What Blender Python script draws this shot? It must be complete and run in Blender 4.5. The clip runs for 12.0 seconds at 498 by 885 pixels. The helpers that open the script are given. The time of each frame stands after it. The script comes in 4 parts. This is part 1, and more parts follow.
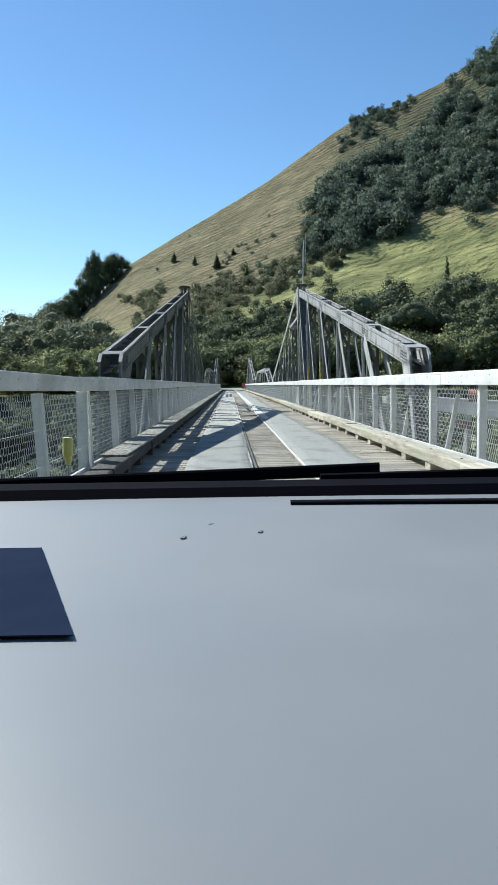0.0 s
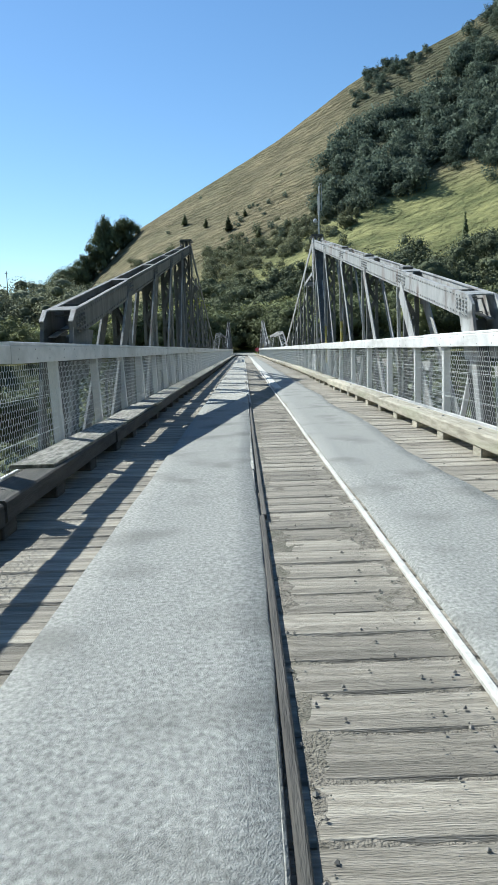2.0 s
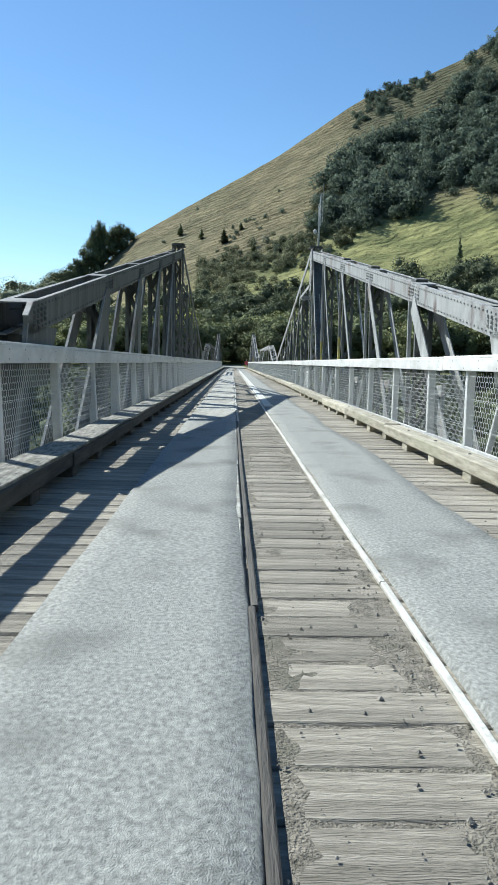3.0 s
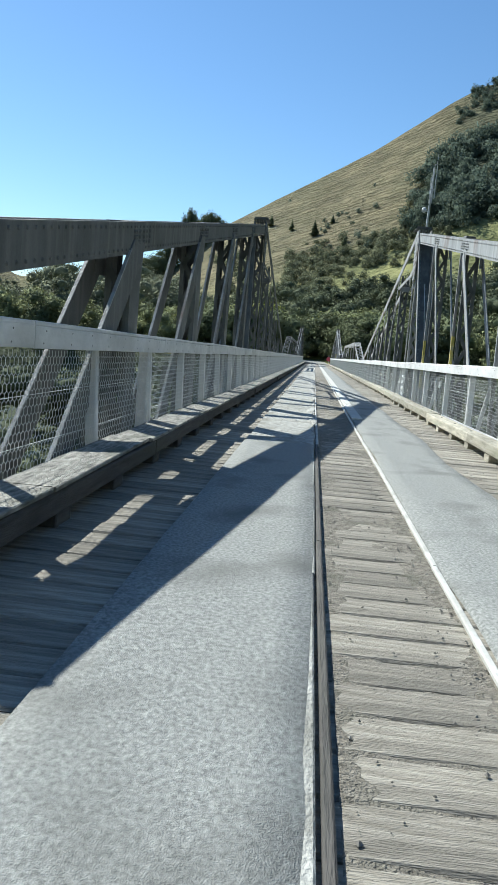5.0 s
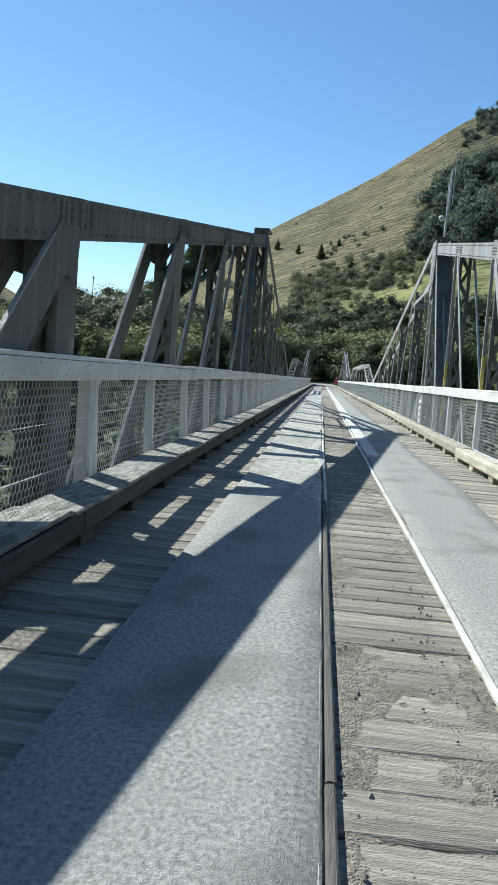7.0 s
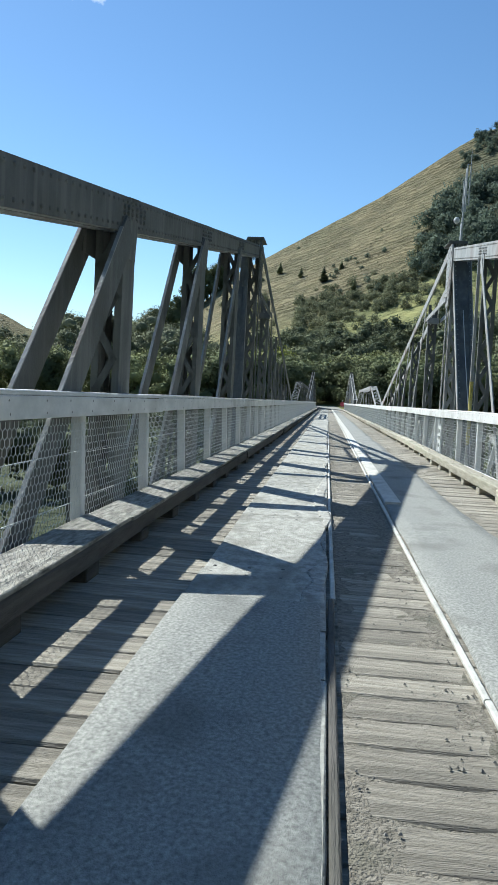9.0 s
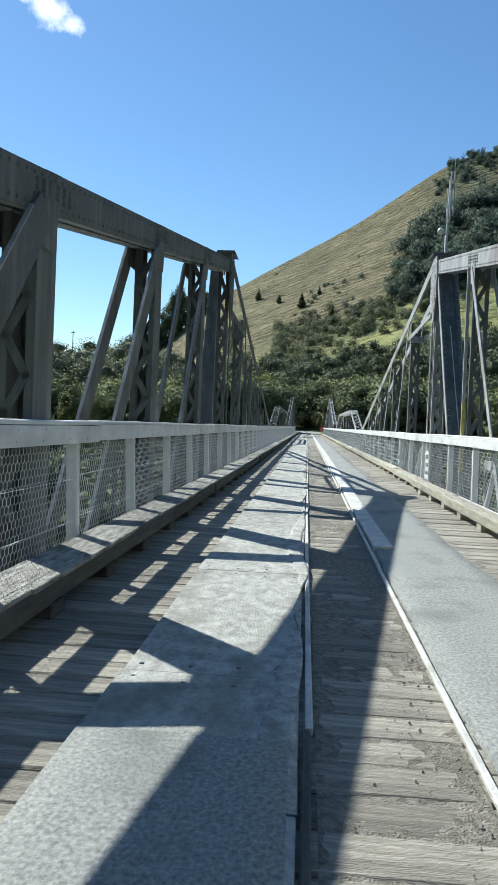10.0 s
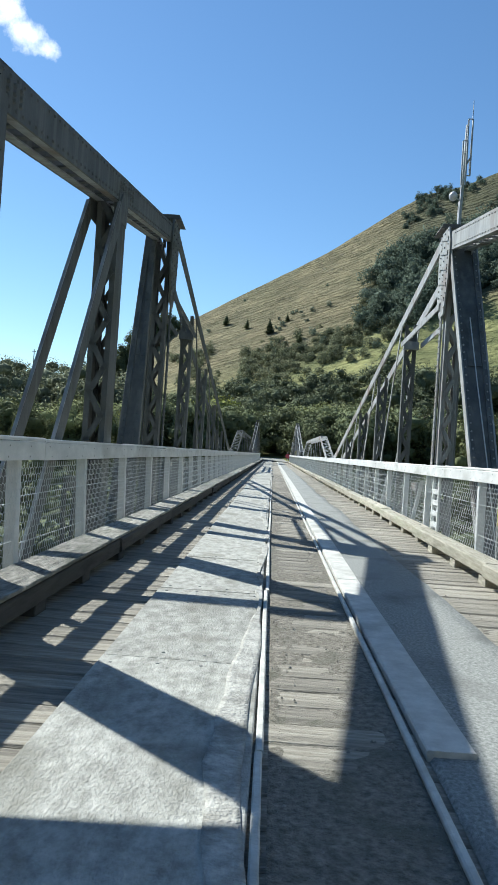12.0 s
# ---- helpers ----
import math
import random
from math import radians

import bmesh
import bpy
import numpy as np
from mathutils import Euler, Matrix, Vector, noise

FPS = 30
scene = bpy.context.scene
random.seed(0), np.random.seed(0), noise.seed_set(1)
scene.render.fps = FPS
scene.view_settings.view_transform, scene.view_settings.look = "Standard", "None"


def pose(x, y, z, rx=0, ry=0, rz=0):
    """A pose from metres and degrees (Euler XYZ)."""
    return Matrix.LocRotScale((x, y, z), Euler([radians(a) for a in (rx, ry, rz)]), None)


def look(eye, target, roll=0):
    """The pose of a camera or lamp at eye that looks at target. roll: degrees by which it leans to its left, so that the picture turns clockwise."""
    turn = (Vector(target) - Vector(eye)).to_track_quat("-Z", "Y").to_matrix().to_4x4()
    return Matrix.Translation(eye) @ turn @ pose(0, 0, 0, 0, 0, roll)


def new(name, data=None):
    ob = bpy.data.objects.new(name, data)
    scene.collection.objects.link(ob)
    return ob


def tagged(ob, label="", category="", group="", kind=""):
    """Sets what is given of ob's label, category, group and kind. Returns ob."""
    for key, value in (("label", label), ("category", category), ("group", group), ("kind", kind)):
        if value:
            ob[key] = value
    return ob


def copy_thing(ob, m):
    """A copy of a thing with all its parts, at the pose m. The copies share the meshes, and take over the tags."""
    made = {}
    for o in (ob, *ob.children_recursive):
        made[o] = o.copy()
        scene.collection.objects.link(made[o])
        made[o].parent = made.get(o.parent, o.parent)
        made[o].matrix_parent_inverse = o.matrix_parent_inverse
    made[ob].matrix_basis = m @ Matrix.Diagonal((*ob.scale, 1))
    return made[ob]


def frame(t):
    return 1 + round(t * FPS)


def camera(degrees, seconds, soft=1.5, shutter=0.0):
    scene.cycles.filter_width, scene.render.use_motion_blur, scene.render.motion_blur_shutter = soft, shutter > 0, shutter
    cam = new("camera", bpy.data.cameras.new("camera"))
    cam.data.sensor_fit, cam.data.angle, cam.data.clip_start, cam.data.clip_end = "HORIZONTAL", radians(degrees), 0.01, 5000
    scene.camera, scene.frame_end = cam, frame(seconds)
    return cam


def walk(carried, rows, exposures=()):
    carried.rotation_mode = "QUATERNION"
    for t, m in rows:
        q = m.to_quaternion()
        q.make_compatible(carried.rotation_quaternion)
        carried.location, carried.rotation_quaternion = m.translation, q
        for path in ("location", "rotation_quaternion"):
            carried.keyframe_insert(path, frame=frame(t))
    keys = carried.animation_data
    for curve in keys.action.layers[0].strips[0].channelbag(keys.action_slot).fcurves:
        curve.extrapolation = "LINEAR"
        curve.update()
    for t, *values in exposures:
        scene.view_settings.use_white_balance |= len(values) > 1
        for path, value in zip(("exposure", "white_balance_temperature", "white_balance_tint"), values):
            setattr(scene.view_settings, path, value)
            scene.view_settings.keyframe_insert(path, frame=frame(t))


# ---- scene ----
cam = camera(37.2, 12.0)
PATH = [
    (0, (-0.499, -30.104, 0.998), (-0.449, -28.111, 0.842), -0.9),
    (0.5, (-0.42, -29.314, 0.99), (-0.4, -27.323, 0.802), 0.5),
    (1, (-0.365, -28.397, 0.964), (-0.445, -26.408, 0.768), 0.2),
    (1.5, (-0.326, -27.682, 0.957), (-0.432, -25.701, 0.699), -1.6),
    (2, (-0.285, -27.041, 0.999), (-0.279, -25.057, 0.75), -1.9),
    (2.5, (-0.265, -26.343, 1.011), (-0.199, -24.355, 0.8), -1.1),
    (3, (-0.302, -25.63, 0.993), (-0.254, -23.643, 0.779), 1.2),
    (3.5, (-0.333, -24.722, 0.985), (-0.354, -22.734, 0.769), 3.1),
    (5.5, (-0.317, -21.382, 1.056), (-0.495, -19.406, 0.811), 4.3),
    (6, (-0.29, -20.858, 1.076), (-0.476, -18.88, 0.845), 3.7),
    (6.5, (-0.306, -20.318, 1.097), (-0.489, -18.337, 0.888), 4.0),
    (7, (-0.32, -19.885, 1.084), (-0.5, -17.902, 0.9), 4.4),
    (9, (-0.291, -17.552, 1.142), (-0.495, -15.566, 1.022), 3.1),
    (9.5, (-0.254, -16.858, 1.147), (-0.44, -14.869, 1.062), 2.7),
    (10, (-0.251, -16.109, 1.151), (-0.406, -14.116, 1.102), 2.5),
    (10.5, (-0.252, -15.191, 1.143), (-0.369, -13.195, 1.127), 2.8),
    (11, (-0.252, -14.217, 1.137), (-0.344, -12.219, 1.145), 3.1),
    (11.5, (-0.236, -13.075, 1.126), (-0.31, -11.076, 1.15), 3.6),
    (12, (-0.225, -11.831, 1.119), (-0.291, -9.832, 1.146), 3.8),
]
walk(cam, [(t, look(eye, target, roll)) for t, eye, target, roll in PATH],
     exposures=[(0, 0.6, 6000, 4), (12, 0.6, 6000, 4)])

# ---- light ----
SUN_FROM = Vector((-3.75, 3.8, 5.0)).normalized()
ELEV = math.asin(SUN_FROM.z)
AZIM = math.atan2(SUN_FROM.x, SUN_FROM.y)
world = bpy.data.worlds.new("sky")
scene.world = world
world.use_nodes = True
wn = world.node_tree
wn.nodes.clear()
sky = wn.nodes.new("ShaderNodeTexSky")
sky.sky_type = "NISHITA"
sky.sun_disc = False
sky.sun_elevation = ELEV
sky.sun_rotation = AZIM
sky.air_density, sky.dust_density, sky.ozone_density = 1.0, 0.08, 2.2
wb = wn.nodes.new("ShaderNodeBackground")
wb.inputs["Strength"].default_value = 0.092
wo = wn.nodes.new("ShaderNodeOutputWorld")
hs = wn.nodes.new("ShaderNodeHueSaturation")
hs.inputs["Saturation"].default_value = 1.12
wn.links.new(sky.outputs[0], hs.inputs["Color"])
wn.links.new(hs.outputs[0], wb.inputs["Color"])
wn.links.new(wb.outputs[0], wo.inputs["Surface"])
sun = new("sun", bpy.data.lights.new("sun", "SUN"))
sun.data.energy = 5.0
sun.data.angle = radians(0.53)
sun.data.color = (1.0, 0.95, 0.87)
sun.rotation_mode = "QUATERNION"
sun.rotation_quaternion = SUN_FROM.to_track_quat("Z", "Y")


# ---- materials ----
def material(name, c1, c2, scale=4.0, rough=0.7, bump=0.0, bump_scale=60.0, stain=None, stain_scale=1.2, stain_amount=0.5,
             metal=0.0, vary=0.0, island=False, stretch=(1, 1, 1), spec=0.4, coords="Object", streak=None):
    m = bpy.data.materials.new(name)
    m.use_nodes = True
    nt = m.node_tree
    n, l = nt.nodes, nt.links
    bs = n["Principled BSDF"]
    bs.inputs["Metallic"].default_value = metal
    bs.inputs["Specular IOR Level"].default_value = spec
    tc = n.new("ShaderNodeTexCoord")
    mp = n.new("ShaderNodeMapping")
    mp.inputs["Scale"].default_value = stretch
    l.new(tc.outputs[coords], mp.inputs["Vector"])
    no = n.new("ShaderNodeTexNoise")
    no.inputs["Scale"].default_value = scale
    no.inputs["Detail"].default_value = 6
    no.inputs["Roughness"].default_value = 0.65
    l.new(mp.outputs[0], no.inputs["Vector"])
    ramp = n.new("ShaderNodeValToRGB")
    ramp.color_ramp.elements[0].position = 0.33
    ramp.color_ramp.elements[1].position = 0.68
    ramp.color_ramp.elements[0].color = (*c1, 1)
    ramp.color_ramp.elements[1].color = (*c2, 1)
    l.new(no.outputs["Fac"], ramp.inputs[0])
    col = ramp.outputs[0]
    if stain:
        ns = n.new("ShaderNodeTexNoise")
        ns.inputs["Scale"].default_value = stain_scale
        ns.inputs["Detail"].default_value = 5
        l.new(mp.outputs[0], ns.inputs["Vector"])
        r2 = n.new("ShaderNodeValToRGB")
        r2.color_ramp.elements[0].position = 0.52
        r2.color_ramp.elements[1].position = 0.72
        r2.color_ramp.elements[1].color = (stain_amount,) * 3 + (1,)
        l.new(ns.outputs["Fac"], r2.inputs[0])
        mx = n.new("ShaderNodeMixRGB")
        mx.inputs[2].default_value = (*stain, 1)
        l.new(r2.outputs[0], mx.inputs[0])
        l.new(col, mx.inputs[1])
        col = mx.outputs[0]
    if streak:
        ms = n.new("ShaderNodeMapping")
        ms.inputs["Scale"].default_value = (9, 9, 0.35)
        l.new(tc.outputs[coords], ms.inputs["Vector"])
        nk = n.new("ShaderNodeTexNoise")
        nk.inputs["Scale"].default_value = 1.0
        nk.inputs["Detail"].default_value = 4
        l.new(ms.outputs[0], nk.inputs["Vector"])
        r3 = n.new("ShaderNodeValToRGB")
        r3.color_ramp.elements[0].position = 0.5
        r3.color_ramp.elements[1].position = 0.66
        r3.color_ramp.elements[1].color = (0.6, 0.6, 0.6, 1)
        l.new(nk.outputs["Fac"], r3.inputs[0])
        mk = n.new("ShaderNodeMixRGB")
        mk.inputs[2].default_value = (*streak, 1)
        l.new(r3.outputs[0], mk.inputs[0])
        l.new(col, mk.inputs[1])
        col = mk.outputs[0]
    if vary:
        if island:
            src = n.new("ShaderNodeNewGeometry").outputs["Random Per Island"]
        else:
            src = n.new("ShaderNodeObjectInfo").outputs["Random"]
        mr = n.new("ShaderNodeMapRange")
        mr.inputs["To Min"].default_value = 1 - vary
        mr.inputs["To Max"].default_value = 1 + vary
        l.new(src, mr.inputs["Value"])
        hv = n.new("ShaderNodeHueSaturation")
        l.new(mr.outputs[0], hv.inputs["Value"])
        l.new(col, hv.inputs["Color"])
        col = hv.outputs[0]
    l.new(col, bs.inputs["Base Color"])
    rr = n.new("ShaderNodeMapRange")
    rr.inputs["To Min"].default_value = max(0.05, rough - 0.12)
    rr.inputs["To Max"].default_value = min(1.0, rough + 0.12)
    l.new(no.outputs["Fac"], rr.inputs["Value"])
    l.new(rr.outputs[0], bs.inputs["Roughness"])
    if bump:
        nb = n.new("ShaderNodeTexNoise")
        nb.inputs["Scale"].default_value = bump_scale
        nb.inputs["Detail"].default_value = 4
        l.new(mp.outputs[0], nb.inputs["Vector"])
        bp = n.new("ShaderNodeBump")
        bp.inputs["Strength"].default_value = bump
        bp.inputs["Distance"].default_value = 0.02
        l.new(nb.outputs["Fac"], bp.inputs["Height"])
        l.new(bp.outputs[0], bs.inputs["Normal"])
    return m


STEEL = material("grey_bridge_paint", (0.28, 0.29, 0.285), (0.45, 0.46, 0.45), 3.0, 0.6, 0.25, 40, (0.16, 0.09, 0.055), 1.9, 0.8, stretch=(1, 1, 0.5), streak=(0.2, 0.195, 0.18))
# The grey bridge paint again, darkened so its colour stands for shade.
STEEL_DARK = material("shade_dark_weathered_paint", (0.095, 0.099, 0.095), (0.165, 0.17, 0.165), 3.0, 0.62, 0.25, 40, (0.075, 0.075, 0.055), 1.6, 0.7, streak=(0.22, 0.22, 0.2))
STEEL_WORN = material("rust_smeared_bridge_paint", (0.28, 0.29, 0.285), (0.45, 0.46, 0.45), 3.0, 0.6, 0.25, 40, (0.10, 0.06, 0.045), 3.4, 0.95, stretch=(1, 1, 0.6))
WHITE = material("white_rail_paint", (0.64, 0.65, 0.63), (0.84, 0.84, 0.82), 7.0, 0.5, 0.2, 50, (0.42, 0.42, 0.38), 2.2, 0.65, stretch=(1, 0.5, 1))
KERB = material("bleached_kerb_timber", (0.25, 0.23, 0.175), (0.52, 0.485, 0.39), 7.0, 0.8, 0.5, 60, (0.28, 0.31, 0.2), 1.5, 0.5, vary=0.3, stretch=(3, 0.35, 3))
# Kerb timber darkened so that its colour holds the side's shade.
KERB_DARK = material("shade_dark_kerb_timber", (0.05, 0.047, 0.042), (0.12, 0.112, 0.1), 7.0, 0.85, 0.5, 60, (0.08, 0.085, 0.06), 1.5, 0.6, vary=0.15, stretch=(3, 0.35, 3))
PLANK = material("weathered_deck_timber", (0.19, 0.172, 0.135), (0.44, 0.405, 0.335), 9.0, 0.85, 0.6, 70, (0.13, 0.12, 0.10), 1.6, 0.6, vary=0.25, stretch=(0.4, 4, 4))
# Split dark timber; its pale mottle also imitates patches of sun.
SPLIT = material("split_sun_mottled_timber", (0.1, 0.096, 0.08), (0.5, 0.475, 0.41), 11.0, 0.85, 0.7, 60, (0.1, 0.105, 0.075), 2.6, 0.85, vary=0.2, stretch=(2.2, 0.5, 2.2))
PLANK_FAR = material("weathered_deck_timber_far", (0.19, 0.172, 0.135), (0.44, 0.405, 0.335), 9.0, 0.85, 0.0, 70, (0.13, 0.12, 0.10), 1.6, 0.6, vary=0.25, island=True)
ASPHALT = material("worn_chip_seal", (0.17, 0.175, 0.162), (0.42, 0.425, 0.395), 60.0, 0.9, 0.5, 240, (0.15, 0.152, 0.138), 1.9, 0.8, stretch=(1, 0.8, 1))
RUNNER = material("dusty_runner_boards", (0.23, 0.228, 0.2), (0.5, 0.495, 0.45), 16.0, 0.88, 0.6, 90, (0.2, 0.195, 0.16), 2.6, 0.9, vary=0.12, stretch=(1, 0.6, 1))
EDGE = material("pale_edge_batten", (0.45, 0.44, 0.40), (0.66, 0.65, 0.6), 8.0, 0.8, 0.4, 60, (0.25, 0.24, 0.2), 2.5, 0.6)
CRUST = material("crumbled_pale_edge", (0.26, 0.255, 0.23), (0.58, 0.57, 0.52), 14.0, 0.9, 0.8, 60, (0.2, 0.19, 0.16), 5.0, 0.9)
GRIT = material("loose_grit", (0.16, 0.15, 0.13), (0.33, 0.31, 0.27), 30.0, 0.95, 0.0, vary=0.3, island=True)
DIRT = material("dusty_dirt", (0.11, 0.1, 0.078), (0.33, 0.3, 0.245), 28.0, 0.95, 0.9, 110, (0.12, 0.12, 0.085), 3.5, 0.7)
WIRE = material("galvanised_wire", (0.58, 0.6, 0.6), (0.74, 0.76, 0.76), 20.0, 0.5, metal=0.15)
LICHEN = material("faded_yellow_plastic", (0.42, 0.36, 0.08), (0.6, 0.52, 0.16), 9.0, 0.6, stain=(0.45, 0.45, 0.36), stain_scale=6.0, stain_amount=0.7)
RUST = material("rusty_steel", (0.17, 0.08, 0.05), (0.30, 0.15, 0.1), 6.0, 0.8, 0.3)
GREY_METAL = material("galvanised_mast", (0.5, 0.51, 0.51), (0.64, 0.65, 0.65), 8.0, 0.45, metal=0.2)
DOME = material("white_plastic", (0.75, 0.76, 0.76), (0.82, 0.82, 0.82), 5.0, 0.35)
RED = material("red_sign", (0.62, 0.09, 0.12), (0.7, 0.13, 0.16), 5.0, 0.5)
TRUNK = material("tree_bark", (0.09, 0.07, 0.05), (0.18, 0.15, 0.12), 6.0, 0.9, 0.5, 20)
CONCRETE = material("old_concrete", (0.30, 0.30, 0.28), (0.42, 0.41, 0.39), 2.0, 0.9, 0.4, 30, (0.2, 0.2, 0.18), 0.7, 0.6)
CLOUD = bpy.data.materials.new("cloud_white")
CLOUD.use_nodes = True
cn, cl = CLOUD.node_tree.nodes, CLOUD.node_tree.links
cn.clear()
ce = cn.new("ShaderNodeEmission")
ce.inputs["Color"].default_value = (0.93, 0.95, 1.0, 1)
ce.inputs["Strength"].default_value = 0.95
ct = cn.new("ShaderNodeBsdfTransparent")
cg = cn.new("ShaderNodeTexCoord")
cq = cn.new("ShaderNodeTexNoise")
cq.inputs["Scale"].default_value = 0.016
cq.inputs["Detail"].default_value = 8
cq.inputs["Roughness"].default_value = 0.62
cl.new(cg.outputs["Object"], cq.inputs["Vector"])
cz = cn.new("ShaderNodeAttribute")
cz.attribute_name = "cloud_cover"
ca = cn.new("ShaderNodeMath")
ca.operation = "MULTIPLY_ADD"
ca.inputs[1].default_value = 1.5
cb = cn.new("ShaderNodeMath")
cb.operation = "SUBTRACT"
cb.inputs[1].default_value = 0.92
cl.new(cz.outputs["Fac"], cb.inputs[0])
cl.new(cq.outputs["Fac"], ca.inputs[0])
cl.new(cb.outputs[0], ca.inputs[2])
cr = cn.new("ShaderNodeValToRGB")
cr.color_ramp.elements[0].position, cr.color_ramp.elements[1].position = 0.16, 0.75
cl.new(ca.outputs[0], cr.inputs[0])
cm = cn.new("ShaderNodeMixShader")
cl.new(cr.outputs[0], cm.inputs[0])
cl.new(ct.outputs[0], cm.inputs[1])
cl.new(ce.outputs[0], cm.inputs[2])
cl.new(cm.outputs[0], cn.new("ShaderNodeOutputMaterial").inputs["Surface"])


def leaf_material(name, c1, c2, island=False, through_light=0.14):
    m = material(name, c1, c2, 0.12, 0.85, vary=0.3, island=island, spec=0.06)
    nt = m.node_tree
    bs = nt.nodes["Principled BSDF"]
    tr = nt.nodes.new("ShaderNodeBsdfTranslucent")
    hv = nt.nodes.new("ShaderNodeHueSaturation")
    hv.inputs["Value"].default_value = 1.3
    nt.links.new(bs.inputs["Base Color"].links[0].from_socket, hv.inputs["Color"])
    nt.links.new(hv.outputs[0], tr.inputs["Color"])
    mx = nt.nodes.new("ShaderNodeMixShader")
    mx.inputs[0].default_value = through_light
    nt.links.new(bs.outputs[0], mx.inputs[1])
    nt.links.new(tr.outputs[0], mx.inputs[2])
    nt.links.new(mx.outputs[0], nt.nodes["Material Output"].inputs["Surface"])
    return m


LEAF_DARK = leaf_material("dark_leaves", (0.085, 0.108, 0.06), (0.22, 0.245, 0.13))
LEAF_MID = leaf_material("green_leaves", (0.15, 0.175, 0.085), (0.30, 0.32, 0.16))
LEAF_BRIGHT = leaf_material("yellow_green_leaves", (0.2, 0.225, 0.06), (0.34, 0.36, 0.11))
WOOD_LEAF = leaf_material("woods_leaves", (0.12, 0.14, 0.09), (0.27, 0.285, 0.185), True)
# Darker copy of the woods leaves; shade is put into the colour.
WOOD_DARK = leaf_material("shade_dark_woods_leaves", (0.075, 0.095, 0.058), (0.19, 0.21, 0.125), True)
SCRUB = leaf_material("pale_scrub_leaves", (0.11, 0.13, 0.08), (0.235, 0.245, 0.15), True, 0.3)
BUSH = leaf_material("hill_bush_leaves", (0.072, 0.105, 0.084), (0.162, 0.196, 0.142), True, 0.34)


def grass_material():
    m = bpy.data.materials.new("hill_grass")
    m.use_nodes = True
    nt = m.node_tree
    n, l = nt.nodes, nt.links
    bs = n["Principled BSDF"]
    bs.inputs["Roughness"].default_value = 0.95
    bs.inputs["Specular IOR Level"].default_value = 0.1
    tc = n.new("ShaderNodeTexCoord")
    at = n.new("ShaderNodeAttribute")
    at.attribute_name = "cover"

    def noise_node(scale, detail, stretch=(1, 1, 1)):
        mp = n.new("ShaderNodeMapping")
        mp.inputs["Scale"].default_value = stretch
        l.new(tc.outputs["Object"], mp.inputs["Vector"])
        q = n.new("ShaderNodeTexNoise")
        q.inputs["Scale"].default_value = scale
        q.inputs["Detail"].default_value = detail
        q.inputs["Roughness"].default_value = 0.65
        l.new(mp.outputs[0], q.inputs["Vector"])
        return q.outputs["Fac"]

    def ramp(f, a, b, ca, cb):
        r = n.new("ShaderNodeValToRGB")
        r.color_ramp.elements[0].position, r.color_ramp.elements[1].position = a, b
        r.color_ramp.elements[0].color, r.color_ramp.elements[1].color = (*ca, 1), (*cb, 1)
        l.new(f, r.inputs[0])
        return r.outputs[0]

    def mix(f, a, b):
        q = n.new("ShaderNodeMixRGB")
        l.new(f, q.inputs[0])
        l.new(a, q.inputs[1])
        l.new(b, q.inputs[2])
        return q.outputs[0]

    def mask(a, b):
        q = n.new("ShaderNodeMixRGB")
        q.blend_type = "MULTIPLY"
        q.inputs[0].default_value = 1.0
        l.new(a, q.inputs[1])
        l.new(b, q.inputs[2])
        return q.outputs[0]

    dry = ramp(noise_node(0.05, 9), 0.36, 0.66, (0.175, 0.152, 0.088), (0.335, 0.285, 0.162))
    green = ramp(noise_node(0.06, 9), 0.36, 0.66, (0.145, 0.16, 0.065), (0.32, 0.315, 0.13))
    dry = mix(ramp(noise_node(0.016, 5), 0.42, 0.62, (0, 0, 0), (0.75, 0.75, 0.75)), dry, ramp(noise_node(0.09, 7), 0.36, 0.64, (0.14, 0.135, 0.075), (0.26, 0.24, 0.135)))
    base = mix(at.outputs["Fac"], dry, green)
    tuft = ramp(noise_node(0.22, 8), 0.52, 0.72, (0, 0, 0), (0.6, 0.6, 0.6))
    scrub = ramp(noise_node(0.3, 4), 0.4, 0.6, (0.10, 0.105, 0.045), (0.16, 0.145, 0.07))
    col = mix(tuft, base, scrub)
    # animal tracks that follow the contour of the slope
    wv = n.new("ShaderNodeTexWave")
    wv.bands_direction = "Z"
    wv.inputs["Scale"].default_value = 0.135
    wv.inputs["Distortion"].default_value = 10.5
    wv.inputs["Detail"].default_value = 4.0
    wv.inputs["Detail Scale"].default_value = 0.7
    wv.inputs["Detail Roughness"].default_value = 0.75
    tilt = n.new("ShaderNodeMapping")
    tilt.inputs["Rotation"].default_value = (0, radians(19), 0)
    l.new(tc.outputs["Object"], tilt.inputs["Vector"])
    l.new(tilt.outputs[0], wv.inputs["Vector"])
    track = wv.outputs["Fac"]
    col = mix(mask(ramp(track, 0.25, 0.7, (0.8, 0.8, 0.8), (0, 0, 0)), mask(ramp(at.outputs["Fac"], 0.0, 0.9, (1, 1, 1), (0.15, 0.15, 0.15)), ramp(noise_node(0.035, 4), 0.35, 0.6, (0.25, 0.25, 0.25), (0.9, 0.9, 0.9)))), col, ramp(noise_node(0.3, 2), 0.4, 0.6, (0.075, 0.068, 0.034), (0.12, 0.106, 0.05)))
    aw = n.new("ShaderNodeAttribute")
    aw.attribute_name = "wood_shade"
    col = mix(aw.outputs["Fac"], col, ramp(noise_node(0.12, 8), 0.35, 0.65, (0.03, 0.042, 0.025), (0.09, 0.105, 0.06)))
    l.new(col, bs.inputs["Base Color"])
    bp = n.new("ShaderNodeBump")
